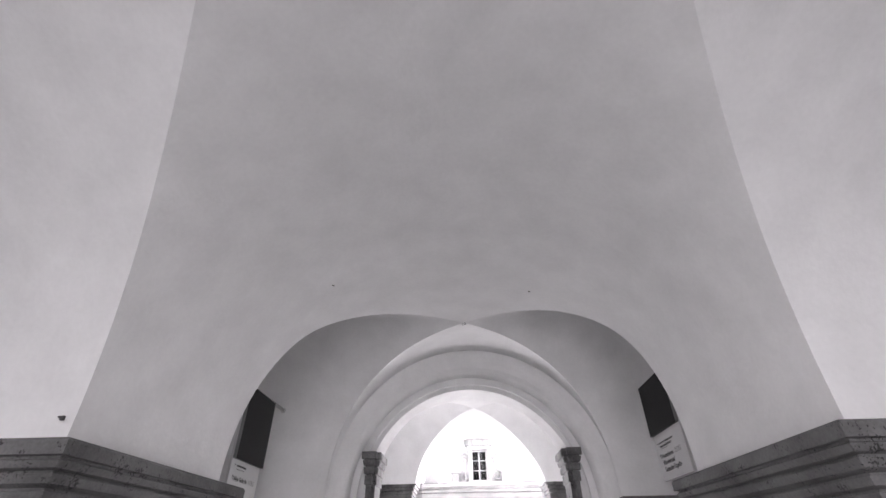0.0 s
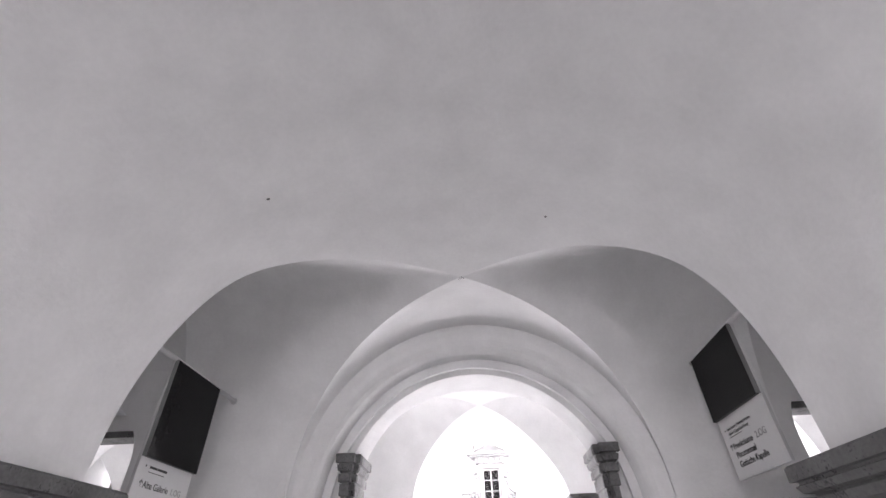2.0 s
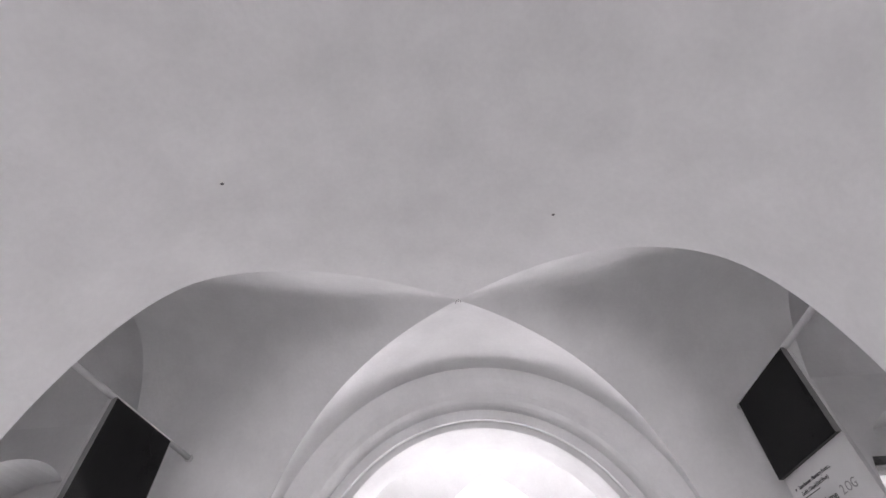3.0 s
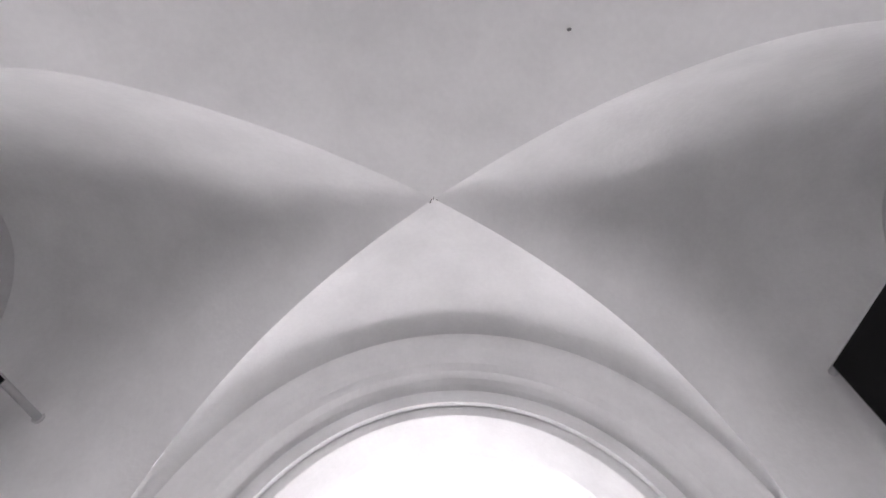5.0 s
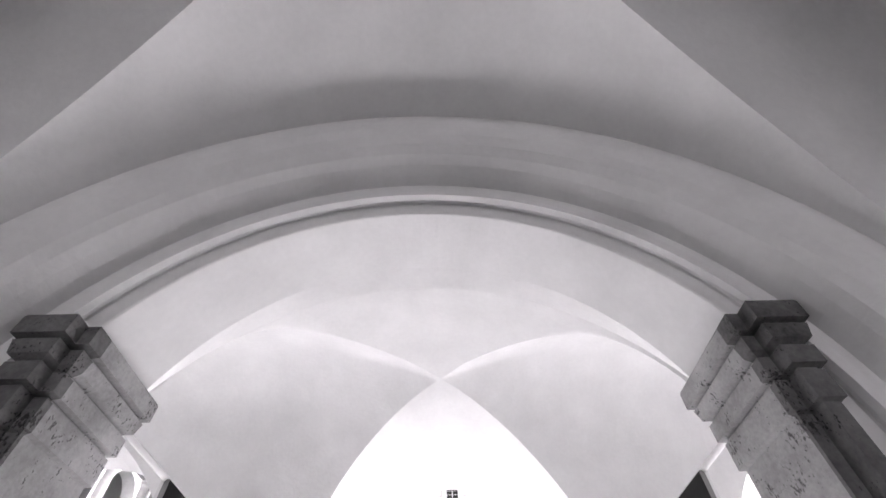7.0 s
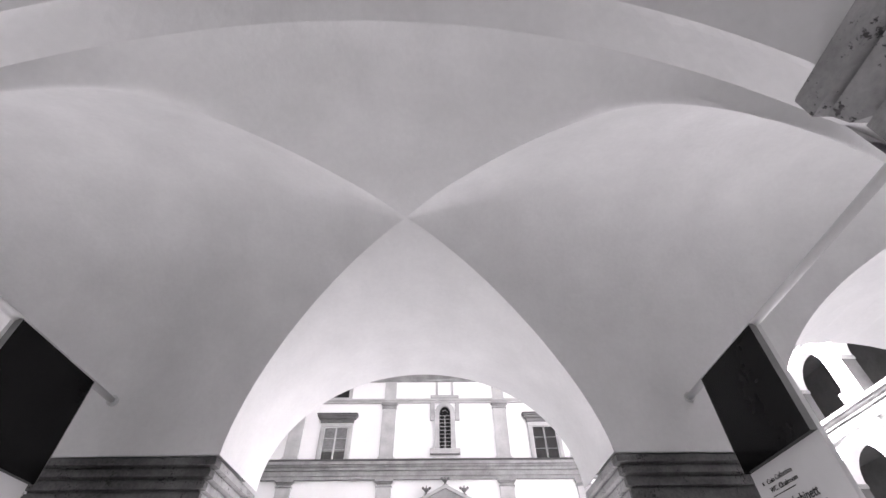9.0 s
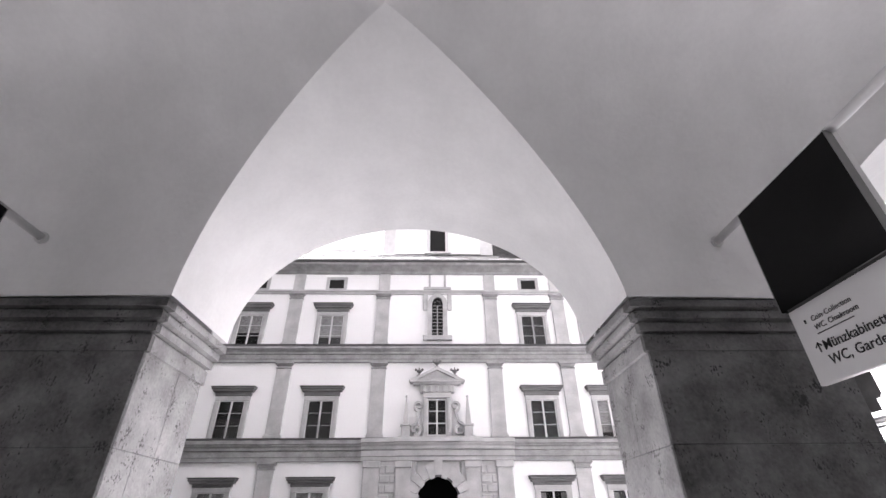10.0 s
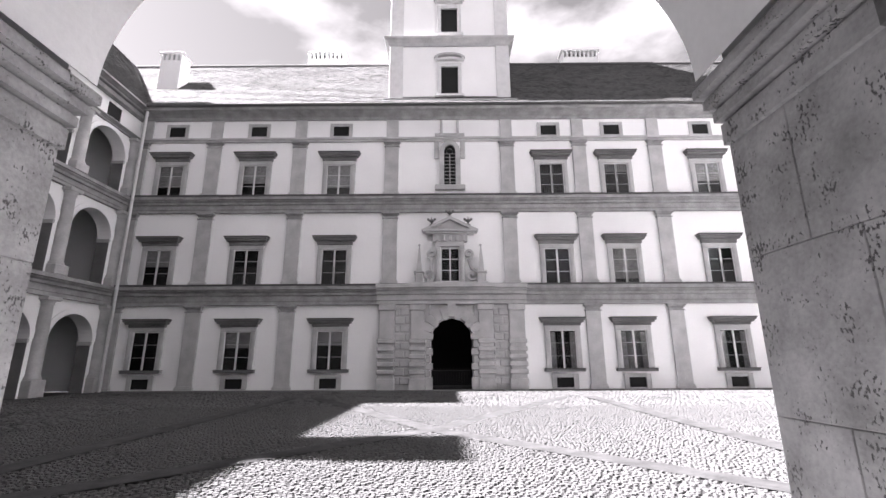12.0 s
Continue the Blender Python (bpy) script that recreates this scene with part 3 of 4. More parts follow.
def pilaster(x, z0, z1, w, parent):
    shaft = part("pilaster", box(x - w / 2, x + w / 2, FY - 0.14, FY - 0.002, z0 + 0.36, z1 - 0.40, 0.01), TRIM, parent)
    bm = bmesh.new()
    add_box(bm, x - w / 2 - 0.08, x + w / 2 + 0.08, FY - 0.22, FY - 0.002, z0, z0 + 0.28, 0.015)
    add_box(bm, x - w / 2 - 0.04, x + w / 2 + 0.04, FY - 0.18, FY - 0.002, z0 + 0.282, z0 + 0.358, 0.01)
    part("base", bm, TRIM, shaft)
    bm = bmesh.new()
    add_box(bm, x - w / 2 - 0.11, x + w / 2 + 0.11, FY - 0.28, FY - 0.002, z1 - 0.13, z1, 0.015)
    add_box(bm, x - w / 2 - 0.05, x + w / 2 + 0.05, FY - 0.20, FY - 0.002, z1 - 0.2, z1 - 0.132, 0.01)
    add_box(bm, x - w / 2 + 0.01, x + w / 2 - 0.01, FY - 0.13, FY - 0.002, z1 - 0.33, z1 - 0.202, 0.01)
    add_box(bm, x - w / 2 - 0.05, x + w / 2 + 0.05, FY - 0.19, FY - 0.002, z1 - 0.398, z1 - 0.332, 0.01)
    # darker capital puts the shade lines under abacus and astragal into colour
    part("capital", bm, TRIM_MID, shaft)


def band(parent, z0, z1, out, steps, mat, x0=WEST, x1=EAST, name="cornice"):
    prof = [(0.0, z0)] + [(out * a, z0 + (z1 - z0) * b) for a, b in steps] + [(0.0, z1)]
    part(name, moulding([(x1, FY), (x0, FY)], prof), mat, parent)


for i, (z0, z1) in enumerate(STOREYS):
    for x in PIL:
        if i == 0 and -4 < x < 5:
            continue
        pilaster(x, z0 - 0.1 * (i == 0), z1, 0.86, north)
    pilaster(WEST + 0.55, z0 - 0.1 * (i == 0), z1, 0.5, north)
STEP = [(0.42, 0.01), (0.42, 0.16), (0.26, 0.17), (0.26, 0.2), (0.36, 0.22), (0.36, 0.46), (0.30, 0.47), (0.30, 0.50), (0.55, 0.52), (0.6, 0.64), (0.85, 0.72), (0.80, 0.73), (0.80, 0.77), (1.0, 0.8), (1.0, 0.97), (0.95, 0.99)]
band(north, 4.75, 5.85, 0.52, STEP, TRIM_MID)
band(north, 10.42, 11.4, 0.48, STEP, TRIM_MID)
for z, o in ((5.852, 0.55), (11.402, 0.51)):
    part("flashing", box(WEST, EAST, FY - o, FY - 0.004, z, z + 0.09), IRON, north, "dark lead flashing on the cornice")
band(north, 15.2, 15.48, 0.20, [(0.5, 0.05), (0.6, 0.4), (1.0, 0.6), (1.0, 0.95)], TRIM, name="string_course")
band(north, 16.75, 17.4, 0.85, [(0.12, 0.02), (0.15, 0.3), (0.3, 0.4), (0.55, 0.55), (0.9, 0.62), (0.95, 0.8), (1.0, 0.85), (1.0, 0.97)], TRIM_MID, name="eaves_cornice")
bm = bmesh.new()
add_box(bm, WEST, EAST, FY - 0.98, FY - 0.80, 17.30, 17.47, 0.03)
part("gutter", bm, IRON, north)
bm = bmesh.new()
for x in PIL + [WEST + 0.55]:
    add_box(bm, x - 0.38, x + 0.38, FY - 0.10, FY - 0.002, 15.482, 16.748, 0.01)
    part("attic_strip", bm, TRIM, north)
    bm = bmesh.new()
bm.free()


def pane_grid(x0, x1, z0, z1, y, cols, rows, thick, bars_in, wide=0.7):
    """Wooden casement: outer frame, mullion and glazing bars."""
    bm = bmesh.new()
    add_box(bm, x0, x0 + thick, y, y + 0.07, z0, z1)
    add_box(bm, x1 - thick, x1, y, y + 0.07, z0, z1)
    add_box(bm, x0 + thick, x1 - thick, y, y + 0.07, z0, z0 + thick)
    add_box(bm, x0 + thick, x1 - thick, y, y + 0.07, z1 - thick, z1)
    for i in range(1, cols):
        x = x0 + (x1 - x0) * i / cols
        add_box(bm, x - thick * wide, x + thick * wide, y + 0.003, y + 0.067, z0 + thick, z1 - thick)
    for j in range(1, rows):
        z = z0 + (z1 - z0) * j / rows
        for i in range(cols):
            a, b = x0 + (x1 - x0) * i / cols + thick * 0.75, x0 + (x1 - x0) * (i + 1) / cols - thick * 0.75
            add_box(bm, a, b, y + 0.012, y + 0.055, z - bars_in, z + bars_in)
    return bm


def facade_window(parent, xc, z0, z1, w, hood, sill, rows, grate, cloth, cellar=False):
    win = part("window", box(xc - w / 2 - 0.001, xc + w / 2 + 0.001, FY - 0.09, FY - 0.085, z0, z0 + 0.004), TRIM, parent)
    s = 0.27
    bm = bmesh.new()
    for a, b in ((-w / 2 - s, -w / 2), (w / 2, w / 2 + s)):
        add_box(bm, xc + a, xc + b, FY - 0.14, FY - 0.002, z0, z1, 0.015)
        add_box(bm, xc + a + 0.06, xc + b - 0.06, FY - 0.165, FY - 0.142, z0 + 0.05, z1 - 0.05, 0.01)
    add_box(bm, xc - w / 2 - s, xc + w / 2 + s, FY - 0.14, FY - 0.002, z1 + 0.002, z1 + s, 0.015)
    part("surround", bm, TRIM, win)
    bm = bmesh.new()
    add_box(bm, xc - w / 2 - s - 0.05, xc + w / 2 + s + 0.05, FY - 0.2, FY - 0.002, z1 + s + 0.002, hood - 0.24, 0.02)
    add_box(bm, xc - w / 2 - s - 0.18, xc + w / 2 + s + 0.18, FY - 0.36, FY - 0.002, hood - 0.238, hood - 0.12, 0.02)
    add_box(bm, xc - w / 2 - s - 0.26, xc + w / 2 + s + 0.26, FY - 0.46, FY - 0.002, hood - 0.118, hood, 0.03)
    part("hood", bm, TRIM_DARK, win)
    part("flashing", box(xc - w / 2 - s - 0.29, xc + w / 2 + s + 0.29, FY - 0.49, FY - 0.003, hood + 0.002, hood + 0.06, 0.005), IRON, win, "dark lead flashing on the hood")
    bm = bmesh.new()
    add_box(bm, xc - w / 2 - s - 0.12, xc + w / 2 + s + 0.12, FY - 0.26, FY - 0.002, z0 - 0.14, z0 - 0.002, 0.02)
    part("sill", bm, TRIM_DARK, win)
    part("drip", box(xc - w / 2 - s - 0.13, xc + w / 2 + s + 0.13, FY - 0.28, FY - 0.003, z0 - 0.001, z0 + 0.04, 0.004), IRON, win, "dark metal sill cover") if cellar else None
    part("casement", pane_grid(xc - w / 2, xc + w / 2, z0, z1, FY - 0.10, 2, rows, 0.034, 0.011, 1.4), FRAME, win)
    part("pane", box(xc - w / 2 + 0.05, xc + w / 2 - 0.05, FY - 0.060, FY - 0.054, z0 + 0.05, z1 - 0.05), GLASS, win)
    # black sheet close behind the pane: the room's darkness is painted
    part("dark_room_sheet", box(xc - w / 2, xc + w / 2, FY - 0.025, FY - 0.004, z0, z1), DARK, win)
    if cloth > 0:
        n = 40
        top = z1 - 0.05 if cloth < 2 else z1 - 0.1
        low = z1 - (z1 - z0) * min(cloth, 1.0) + 0.05
        if cloth >= 2:
            low = z0 + 0.05
        for a, b in ((-w / 2 + 0.05, -0.05), (0.05, w / 2 - 0.05)):
            if cloth >= 2:
                b, a = (a + (b - a) * 0.45, a) if a < 0 else (b, b - (b - a) * 0.45)
            pts = [(xc + a + (b - a) * i / n, FY - 0.04 + 0.010 * math.sin(i * 1.9)) for i in range(n + 1)]
            part("curtain", loft([[(p[0], p[1], z) for p in pts] for z in (low, top)]), CURTAIN, win)
    if grate:
        bm = bmesh.new()
        for i in range(1, 12):
            x = xc - w / 2 + w * i / 12
            add_box(bm, x - 0.012, x + 0.012, FY - 0.125, FY - 0.105, z0 + 0.02, z0 + (z1 - z0) * grate)
        part("grille", bm, IRON, win)
    if cellar:
        bm = bmesh.new()
        for a, b, c, d in ((-0.75, -0.48, -0.08, 0.84), (0.48, 0.75, -0.08, 0.84), (-0.478, 0.478, 0.64, 0.84), (-0.478, 0.478, -0.08, 0.1)):
            add_box(bm, xc + a, xc + b, FY - 0.10, FY - 0.002, c, d, 0.01)
        part("cellar_surround", bm, TRIM, win)
        part("cellar_opening", box(xc - 0.478, xc + 0.478, FY - 0.03, FY - 0.004, 0.1, 0.64), DARK, win)
    return win


for k, x in enumerate(WIN):
    facade_window(north, x, 1.10, 3.25, 1.5, 3.92, 0, 3, 0, (0, 0.45, 0.4, 2, 2, 2)[k], True)
    facade_window(north, x, 5.98, 8.10, 1.5, 8.84, 0, 3, (0, 0.5, 0.5, 0, 0.3, 0.55)[k], (0.5, 0, 0, 0, 0.9, 0)[k])
    facade_window(north, x, 11.5, 13.60, 1.5, 14.33, 0, 3, (0, 0, 0, 1.0, 0.95, 0.4)[k], (0.7, 0.6, 0.75, 0, 0.3, 0.6)[k])
    # the attic opening is a sheet with its darkness in the colour
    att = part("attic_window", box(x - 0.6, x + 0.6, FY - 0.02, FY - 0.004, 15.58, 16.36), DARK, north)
    bm = bmesh.new()
    for a, b, c, d in ((-0.72, -0.5, 15.5, 16.5), (0.5, 0.72, 15.5, 16.5), (-0.498, 0.498, 16.3, 16.5), (-0.498, 0.498, 15.5, 15.62)):
        add_box(bm, x + a, x + b, FY - 0.09, FY - 0.03, c, d, 0.01)
    part("surround", bm, TRIM, att)

# roof of the north wing: tiled slope, ridge, chimneys
RIDGE_Y, RIDGE_Z, EAVE_Y = FY + 6.0, 25.2, FY - 0.8


def tiled_slope(name, p0, p1, q0, q1, rows, cols, parent):
    """A slope of overlapping tiles between the eaves p0-p1 and the ridge q0-q1."""
    p0, p1, q0, q1 = map(Vector, (p0, p1, q0, q1))
    normal = (p1 - p0).cross(q0 - p0).normalized()
    if normal.z < 0:
        normal = -normal
    rng = np.random.default_rng(5)
    verts, faces = [], []
    for r in range(rows):
        f0, f1 = r / rows, (r + 1.12) / rows
        shift = 0.5 if r % 2 else 0.0
        for c in range(cols):
            u0, u1 = (c + shift + 0.02) / cols, (c + shift + 0.98) / cols
            if u1 > 1:
                continue
            lift = 0.035 + 0.02 * rng.random()
            o = len(verts)
            for f, u, h in ((f0, u0, lift), (f0, u1, lift), (f1, u1, 0.008), (f1, u0, 0.008), (f0, u0, 0.0), (f0, u1, 0.0)):
                a, b = p0.lerp(p1, u), q0.lerp(q1, u)
                verts.append(tuple(a.lerp(b, min(f, 1.0)) + normal * h))
            faces += [(o, o + 1, o + 2, o + 3), (o + 4, o + 5, o + 1, o)]
    ob = part(name, (verts, faces), TILE, parent)
    ob["kind"] = "stuff"
    return ob


roof = part("roof", ([(WEST - 6, EAVE_Y, 17.42), (EAST + 6, EAVE_Y, 17.42), (EAST + 6, RIDGE_Y, RIDGE_Z), (WEST - 6, RIDGE_Y, RIDGE_Z),
                      (WEST - 6, FY + 12.8, 17.42), (EAST + 6, FY + 12.8, 17.42)], [(0, 1, 2, 3), (3, 2, 5, 4)]), TILE, north)
tiled_slope("tiles", (WEST, EAVE_Y, 17.43), (EAST, EAVE_Y, 17.43), (WEST - 5.6, RIDGE_Y, RIDGE_Z + 0.01), (EAST + 5.6, RIDGE_Y, RIDGE_Z + 0.01), 36, 190, roof)
bm = bmesh.new()
bmesh.ops.create_cone(bm, cap_ends=True, segments=12, radius1=0.16, radius2=0.16, depth=EAST - WEST + 12, matrix=pose((EAST + WEST) / 2, RIDGE_Y, RIDGE_Z + 0.05, 0, 90, 0))
part("ridge", bm, TILE, roof)


def chimney(x, y, w, d, z0, z1, vents):
    ch = hull("chimney", "white rendered chimney with a vented cap on the roof", "chimney", "roof chimneys")
    part("shaft", box(x - w / 2, x + w / 2, y - d / 2, y + d / 2, z0, z1 - 0.75, 0.02), FACADE, ch)
    bm = bmesh.new()
    n = vents
    for i in range(n + 1):
        cx = x - w / 2 + 0.08 + (w - 0.16) * i / n
        add_box(bm, cx - 0.08, cx + 0.08, y - d / 2, y + d / 2, z1 - 0.748, z1 - 0.25, 0.01)
    part("vented_head", bm, FACADE, ch)
    part("dark_core", box(x - w / 2 + 0.1, x + w / 2 - 0.1, y - 0.1, y + 0.1, z1 - 0.748, z1 - 0.252), DARK, ch)
    part("cap", box(x - w / 2 - 0.12, x + w / 2 + 0.12, y - d / 2 - 0.12, y + d / 2 + 0.12, z1 - 0.248, z1 - 0.1, 0.03), FACADE, ch)
    part("cap_top", box(x - w / 2 - 0.02, x + w / 2 + 0.02, y - d / 2, y + d / 2, z1 - 0.098, z1, 0.03), TILE, ch)


chimney(-19.3, FY + 2.2, 1.5, 1.1, 19.5, 23.4, 4)
chimney(-9.6, RIDGE_Y + 0.9, 3.0, 0.9, 24.0, 27.1, 8)
chimney(11.8, RIDGE_Y + 0.9, 3.0, 0.9, 24.0, 27.1, 8)

# tower
tower = hull("clock_tower", "white rendered tower with grey corner strips above the roof", "tower")
TX, TW = 0.68, 8.0
part("wall", box(TX - TW / 2, TX + TW / 2, FY + 0.15, FY + 8.15, 17.3, 40.0), FACADE, tower)
for sx in (-1, 1):
    for z0, z1 in ((18.0, 22.4), (23.0, 28.2), (28.8, 34)):
        xx = TX + sx * (TW / 2 - 0.42)
        part("corner_strip", box(xx - 0.45, xx + 0.45, FY + 0.05, FY + 0.148, z0, z1, 0.015), FRAME, tower)
for z in (17.6, 22.4, 28.2):
    prof = [(0.0, z), (0.12, z), (0.14, z + 0.2), (0.26, z + 0.34), (0.4, z + 0.42), (0.42, z + 0.56), (0.0, z + 0.6)]
    part("cornice", moulding([(TX + TW / 2, FY + 8.15), (TX + TW / 2, FY + 0.15), (TX - TW / 2, FY + 0.15), (TX - TW / 2, FY + 8.15)][::1], prof), TRIM, tower)
for z, zt in ((18.75, 20.75), (23.5, 25.4), (29.4, 31.4)):
    # no real depth here: a near-black sheet paints the open window's shade
    win = part("window", box(TX - 0.56, TX + 0.56, FY + 0.12, FY + 0.146, z, zt), DARK, tower, "near-black sheet for the dark tower window")
    bm = bmesh.new()
    for a, b, c, d in ((-0.8, -0.562, z - 0.1, zt + 0.25), (0.562, 0.8, z - 0.1, zt + 0.25), (-0.56, 0.56, zt + 0.002, zt + 0.25)):
        add_box(bm, TX + a, TX + b, FY - 0.02, FY + 0.148, c, d, 0.015)
    add_box(bm, TX - 0.95, TX + 0.95, FY - 0.12, FY + 0.148, z - 0.25, z - 0.102, 0.02)
    add_box(bm, TX - 0.95, TX + 0.95, FY - 0.1, FY + 0.148, zt + 0.5, zt + 0.62, 0.02)
    part("surround", bm, FRAME, win)
    seg = [(TX + 1.05 * math.cos(math.pi * i / 16), zt + 0.622 + 0.42 * math.sin(math.pi * i / 16)) for i in range(17)]
    seg2 = [(TX + 0.85 * math.cos(math.pi * i / 16), zt + 0.622 + 0.28 * math.sin(math.pi * i / 16)) for i in range(17)]
    part("hood", loft([[(x, FY + 0.14, q) for x, q in seg2], [(x, FY - 0.1, q) for x, q in seg2], [(x, FY - 0.1, q) for x, q in seg], [(x, FY + 0.14, q) for x, q in seg]]), TRIM, win)

# ---------------------------------------------------------------- portal
portal = hull("stone_portal", "rusticated stone portal with a dark round-arched gateway", "portal")
arch_pts = [(GX + 1.2 * math.cos(math.pi * i / 24), 2.75 + 1.28 * math.sin(math.pi * i / 24)) for i in range(25)]
hole = [(GX + 1.2, -0.05)] + arch_pts + [(GX - 1.2, -0.05)]
part("reveal", loft([[(x, FY - 0.32, z) for x, z in hole], [(x, FY - 0.04, z) for x, z in hole]]), TRIM_DARK, portal)
low_gate = hull("low_gate", "low wrought iron gate inside the dark gateway", "gate")
for z in (0.08, 0.98):
    part("rail", box(GX - 1.18, GX + 1.18, FY + 1.98, FY + 2.02, z, z + 0.05, 0.005), IRON, low_gate)
for k in range(25):
    xx = GX - 1.16 + k * 2.32 / 24
    part("bar", box(xx - 0.012, xx + 0.012, FY + 1.988, FY + 2.012, -0.02, 1.16 if k % 2 else 0.979), IRON, low_gate)
for i in range(11):
    a0, a1 = math.pi * (i + 0.03) / 11, math.pi * (i + 0.97) / 11
    r0 = 1.2 if i % 2 else 1.09
    r1 = 2.05 if i == 5 else 1.8
    q = [(GX + r * math.cos(a) * (1.2 / 1.2), 2.75 + r * math.sin(a) * (1.28 / 1.2)) for r, a in ((r0, a0), (r0, a1), (r1, a1), (r1, a0))]
    v = [(x, y, z) for y in (FY - 0.40 + (0.03 if i % 2 else 0.0), FY - 0.05) for x, z in q]
    part("voussoir", (v, [(0, 1, 2, 3), (0, 1, 5, 4), (1, 2, 6, 5), (2, 3, 7, 6), (3, 0, 4, 7)]), TRIM, portal)
for a, b in ((GX - 4.2, GX - 1.3), (GX + 1.3, GX + 4.2)):
    part("backing", box(a, b, FY - 0.20, FY - 0.003, 0, 4.74), TRIM, portal)
over = [(x, z) for x, z in arch_pts]
part("spandrel", loft([[(x, FY - 0.12, z) for x, z in over], [(x, FY - 0.12, 4.74) for x, z in over]]), TRIM, portal)
for s in (-1, 1):
    for z0, z1 in ((0.0, 0.7), (0.72, 1.05), (1.09, 1.45), (1.49, 1.85), (1.89, 2.25), (2.29, 2.72)):
        a, b = sorted((GX + s * (1.09 if z0 in (0.0, 1.09, 1.89) else 1.2), GX + s * 1.52))
        part("jamb_block", box(a, b, FY - 0.36, FY - 0.06, z0, z1, 0.02), TRIM, portal)
    for off, w in ((1.95, 0.8), (3.72, 0.86)):
        x = GX + s * off
        bm = bmesh.new()
        add_box(bm, x - w / 2, x + w / 2, FY - 0.36, FY - 0.1, 0.0, 4.4, 0.02)
        add_box(bm, x - w / 2 - 0.07, x + w / 2 + 0.07, FY - 0.46, FY - 0.1, 4.402, 4.74, 0.03)
        add_box(bm, x - w / 2 - 0.08, x + w / 2 + 0.08, FY - 0.46, FY - 0.1, -0.1, 0.62, 0.03)
        part("pilaster", bm, TRIM, portal)
        for j in range(5):
            z = 0.85 + j * 0.42
            part("rustic_block", box(x - w / 2 - 0.09, x + w / 2 + 0.09, FY - 0.50, FY - 0.1, z, z + 0.25, 0.04), TRIM, portal)
    for j in range(9):
        z = 0.3 + j * 0.48
        a, b = sorted((GX + s * 2.4, GX + s * 3.26))
        mid = (a + b) / 2 + (0.14 if j % 2 else -0.14)
        part("rustic_block", box(a, mid - 0.02, FY - 0.26, FY - 0.1, z, z + 0.40, 0.035), TRIM, portal)
        part("rustic_block", box(mid + 0.02, b, FY - 0.26, FY - 0.1, z, z + 0.40, 0.035), TRIM, portal)
band(portal, 4.76, 5.9, 0.75, STEP, TRIM, GX - 4.35, GX + 4.35)
band(portal, 4.76, 5.92, 0.9, STEP, TRIM, GX - 2.5, GX + 2.5, name="cornice_centre")

# window above the portal, with pediment, obelisks and scrolls
pw = hull("portal_window", "ornate stone window with pediment, scrolls and obelisks above the portal", "window")
x0, x1 = 0.04, 1.16
px = (x0 + x1) / 2
part("dark_room_sheet", box(x0, x1, FY - 0.03, FY - 0.004, 6.1, 8.14), DARK, pw)
part("casement", pane_grid(x0, x1, 6.1, 8.14, FY - 0.14, 2, 3, 0.055, 0.022), FRAME, pw)
part("pane", box(x0 + 0.05, x1 - 0.05, FY - 0.1, FY - 0.094, 6.15, 8.09), GLASS, pw)
bm = bmesh.new()
for a, b in ((x0 - 0.3, x0), (x1, x1 + 0.3)):
    add_box(bm, a, b, FY - 0.3, FY - 0.003, 6.0, 8.2, 0.02)
    add_box(bm, a + 0.07, b - 0.07, FY - 0.36, FY - 0.302, 6.2, 8.0, 0.02)
add_box(bm, x0 - 0.3, x1 + 0.3, FY - 0.3, FY - 0.003, 8.202, 8.5, 0.02)
part("surround", bm, TRIM, pw)
bm = bmesh.new()
add_box(bm, px - 1.05, px + 1.05, FY - 0.34, FY - 0.003, 8.502, 8.95, 0.02)
for i in range(5):
    xx = px - 0.8 + i * 0.4
    add_box(bm, xx - 0.09, xx + 0.09, FY - 0.42, FY - 0.342, 8.54, 8.92, 0.02)
add_box(bm, px - 1.45, px + 1.45, FY - 0.5, FY - 0.003, 8.952, 9.06, 0.02)
add_box(bm, px - 1.65, px + 1.65, FY - 0.6, FY - 0.003, 9.062, 9.18, 0.02)
part("entablature", bm, TRIM, pw)
tri = [(px - 1.7, 9.182), (px + 1.7, 9.182), (px, 10.02)]
tri2 = [(px - 1.15, 9.27), (px + 1.15, 9.27), (px, 9.82)]
v = [(x, FY - 0.62, z) for x, z in tri] + [(x, FY - 0.62, z) for x, z in tri2] + [(x, FY - 0.38, z) for x, z in tri2] + [(x, FY - 0.003, z) for x, z in tri]
part("pediment", (v, [(0, 1, 4, 3), (1, 2, 5, 4), (2, 0, 3, 5), (3, 4, 7, 6), (4, 5, 8, 7), (5, 3, 6, 8), (6, 7, 8), (0, 1, 10, 9), (1, 2, 11, 10), (2, 0, 9, 11)]), TRIM, pw)


def lathe(profile, x, y, z, seg=12):
    rows = [[(x + r * math.cos(2 * math.pi * k / seg), y + r * math.sin(2 * math.pi * k / seg), z + h) for k in range(seg)] for r, h in profile]
    return loft(rows, True)


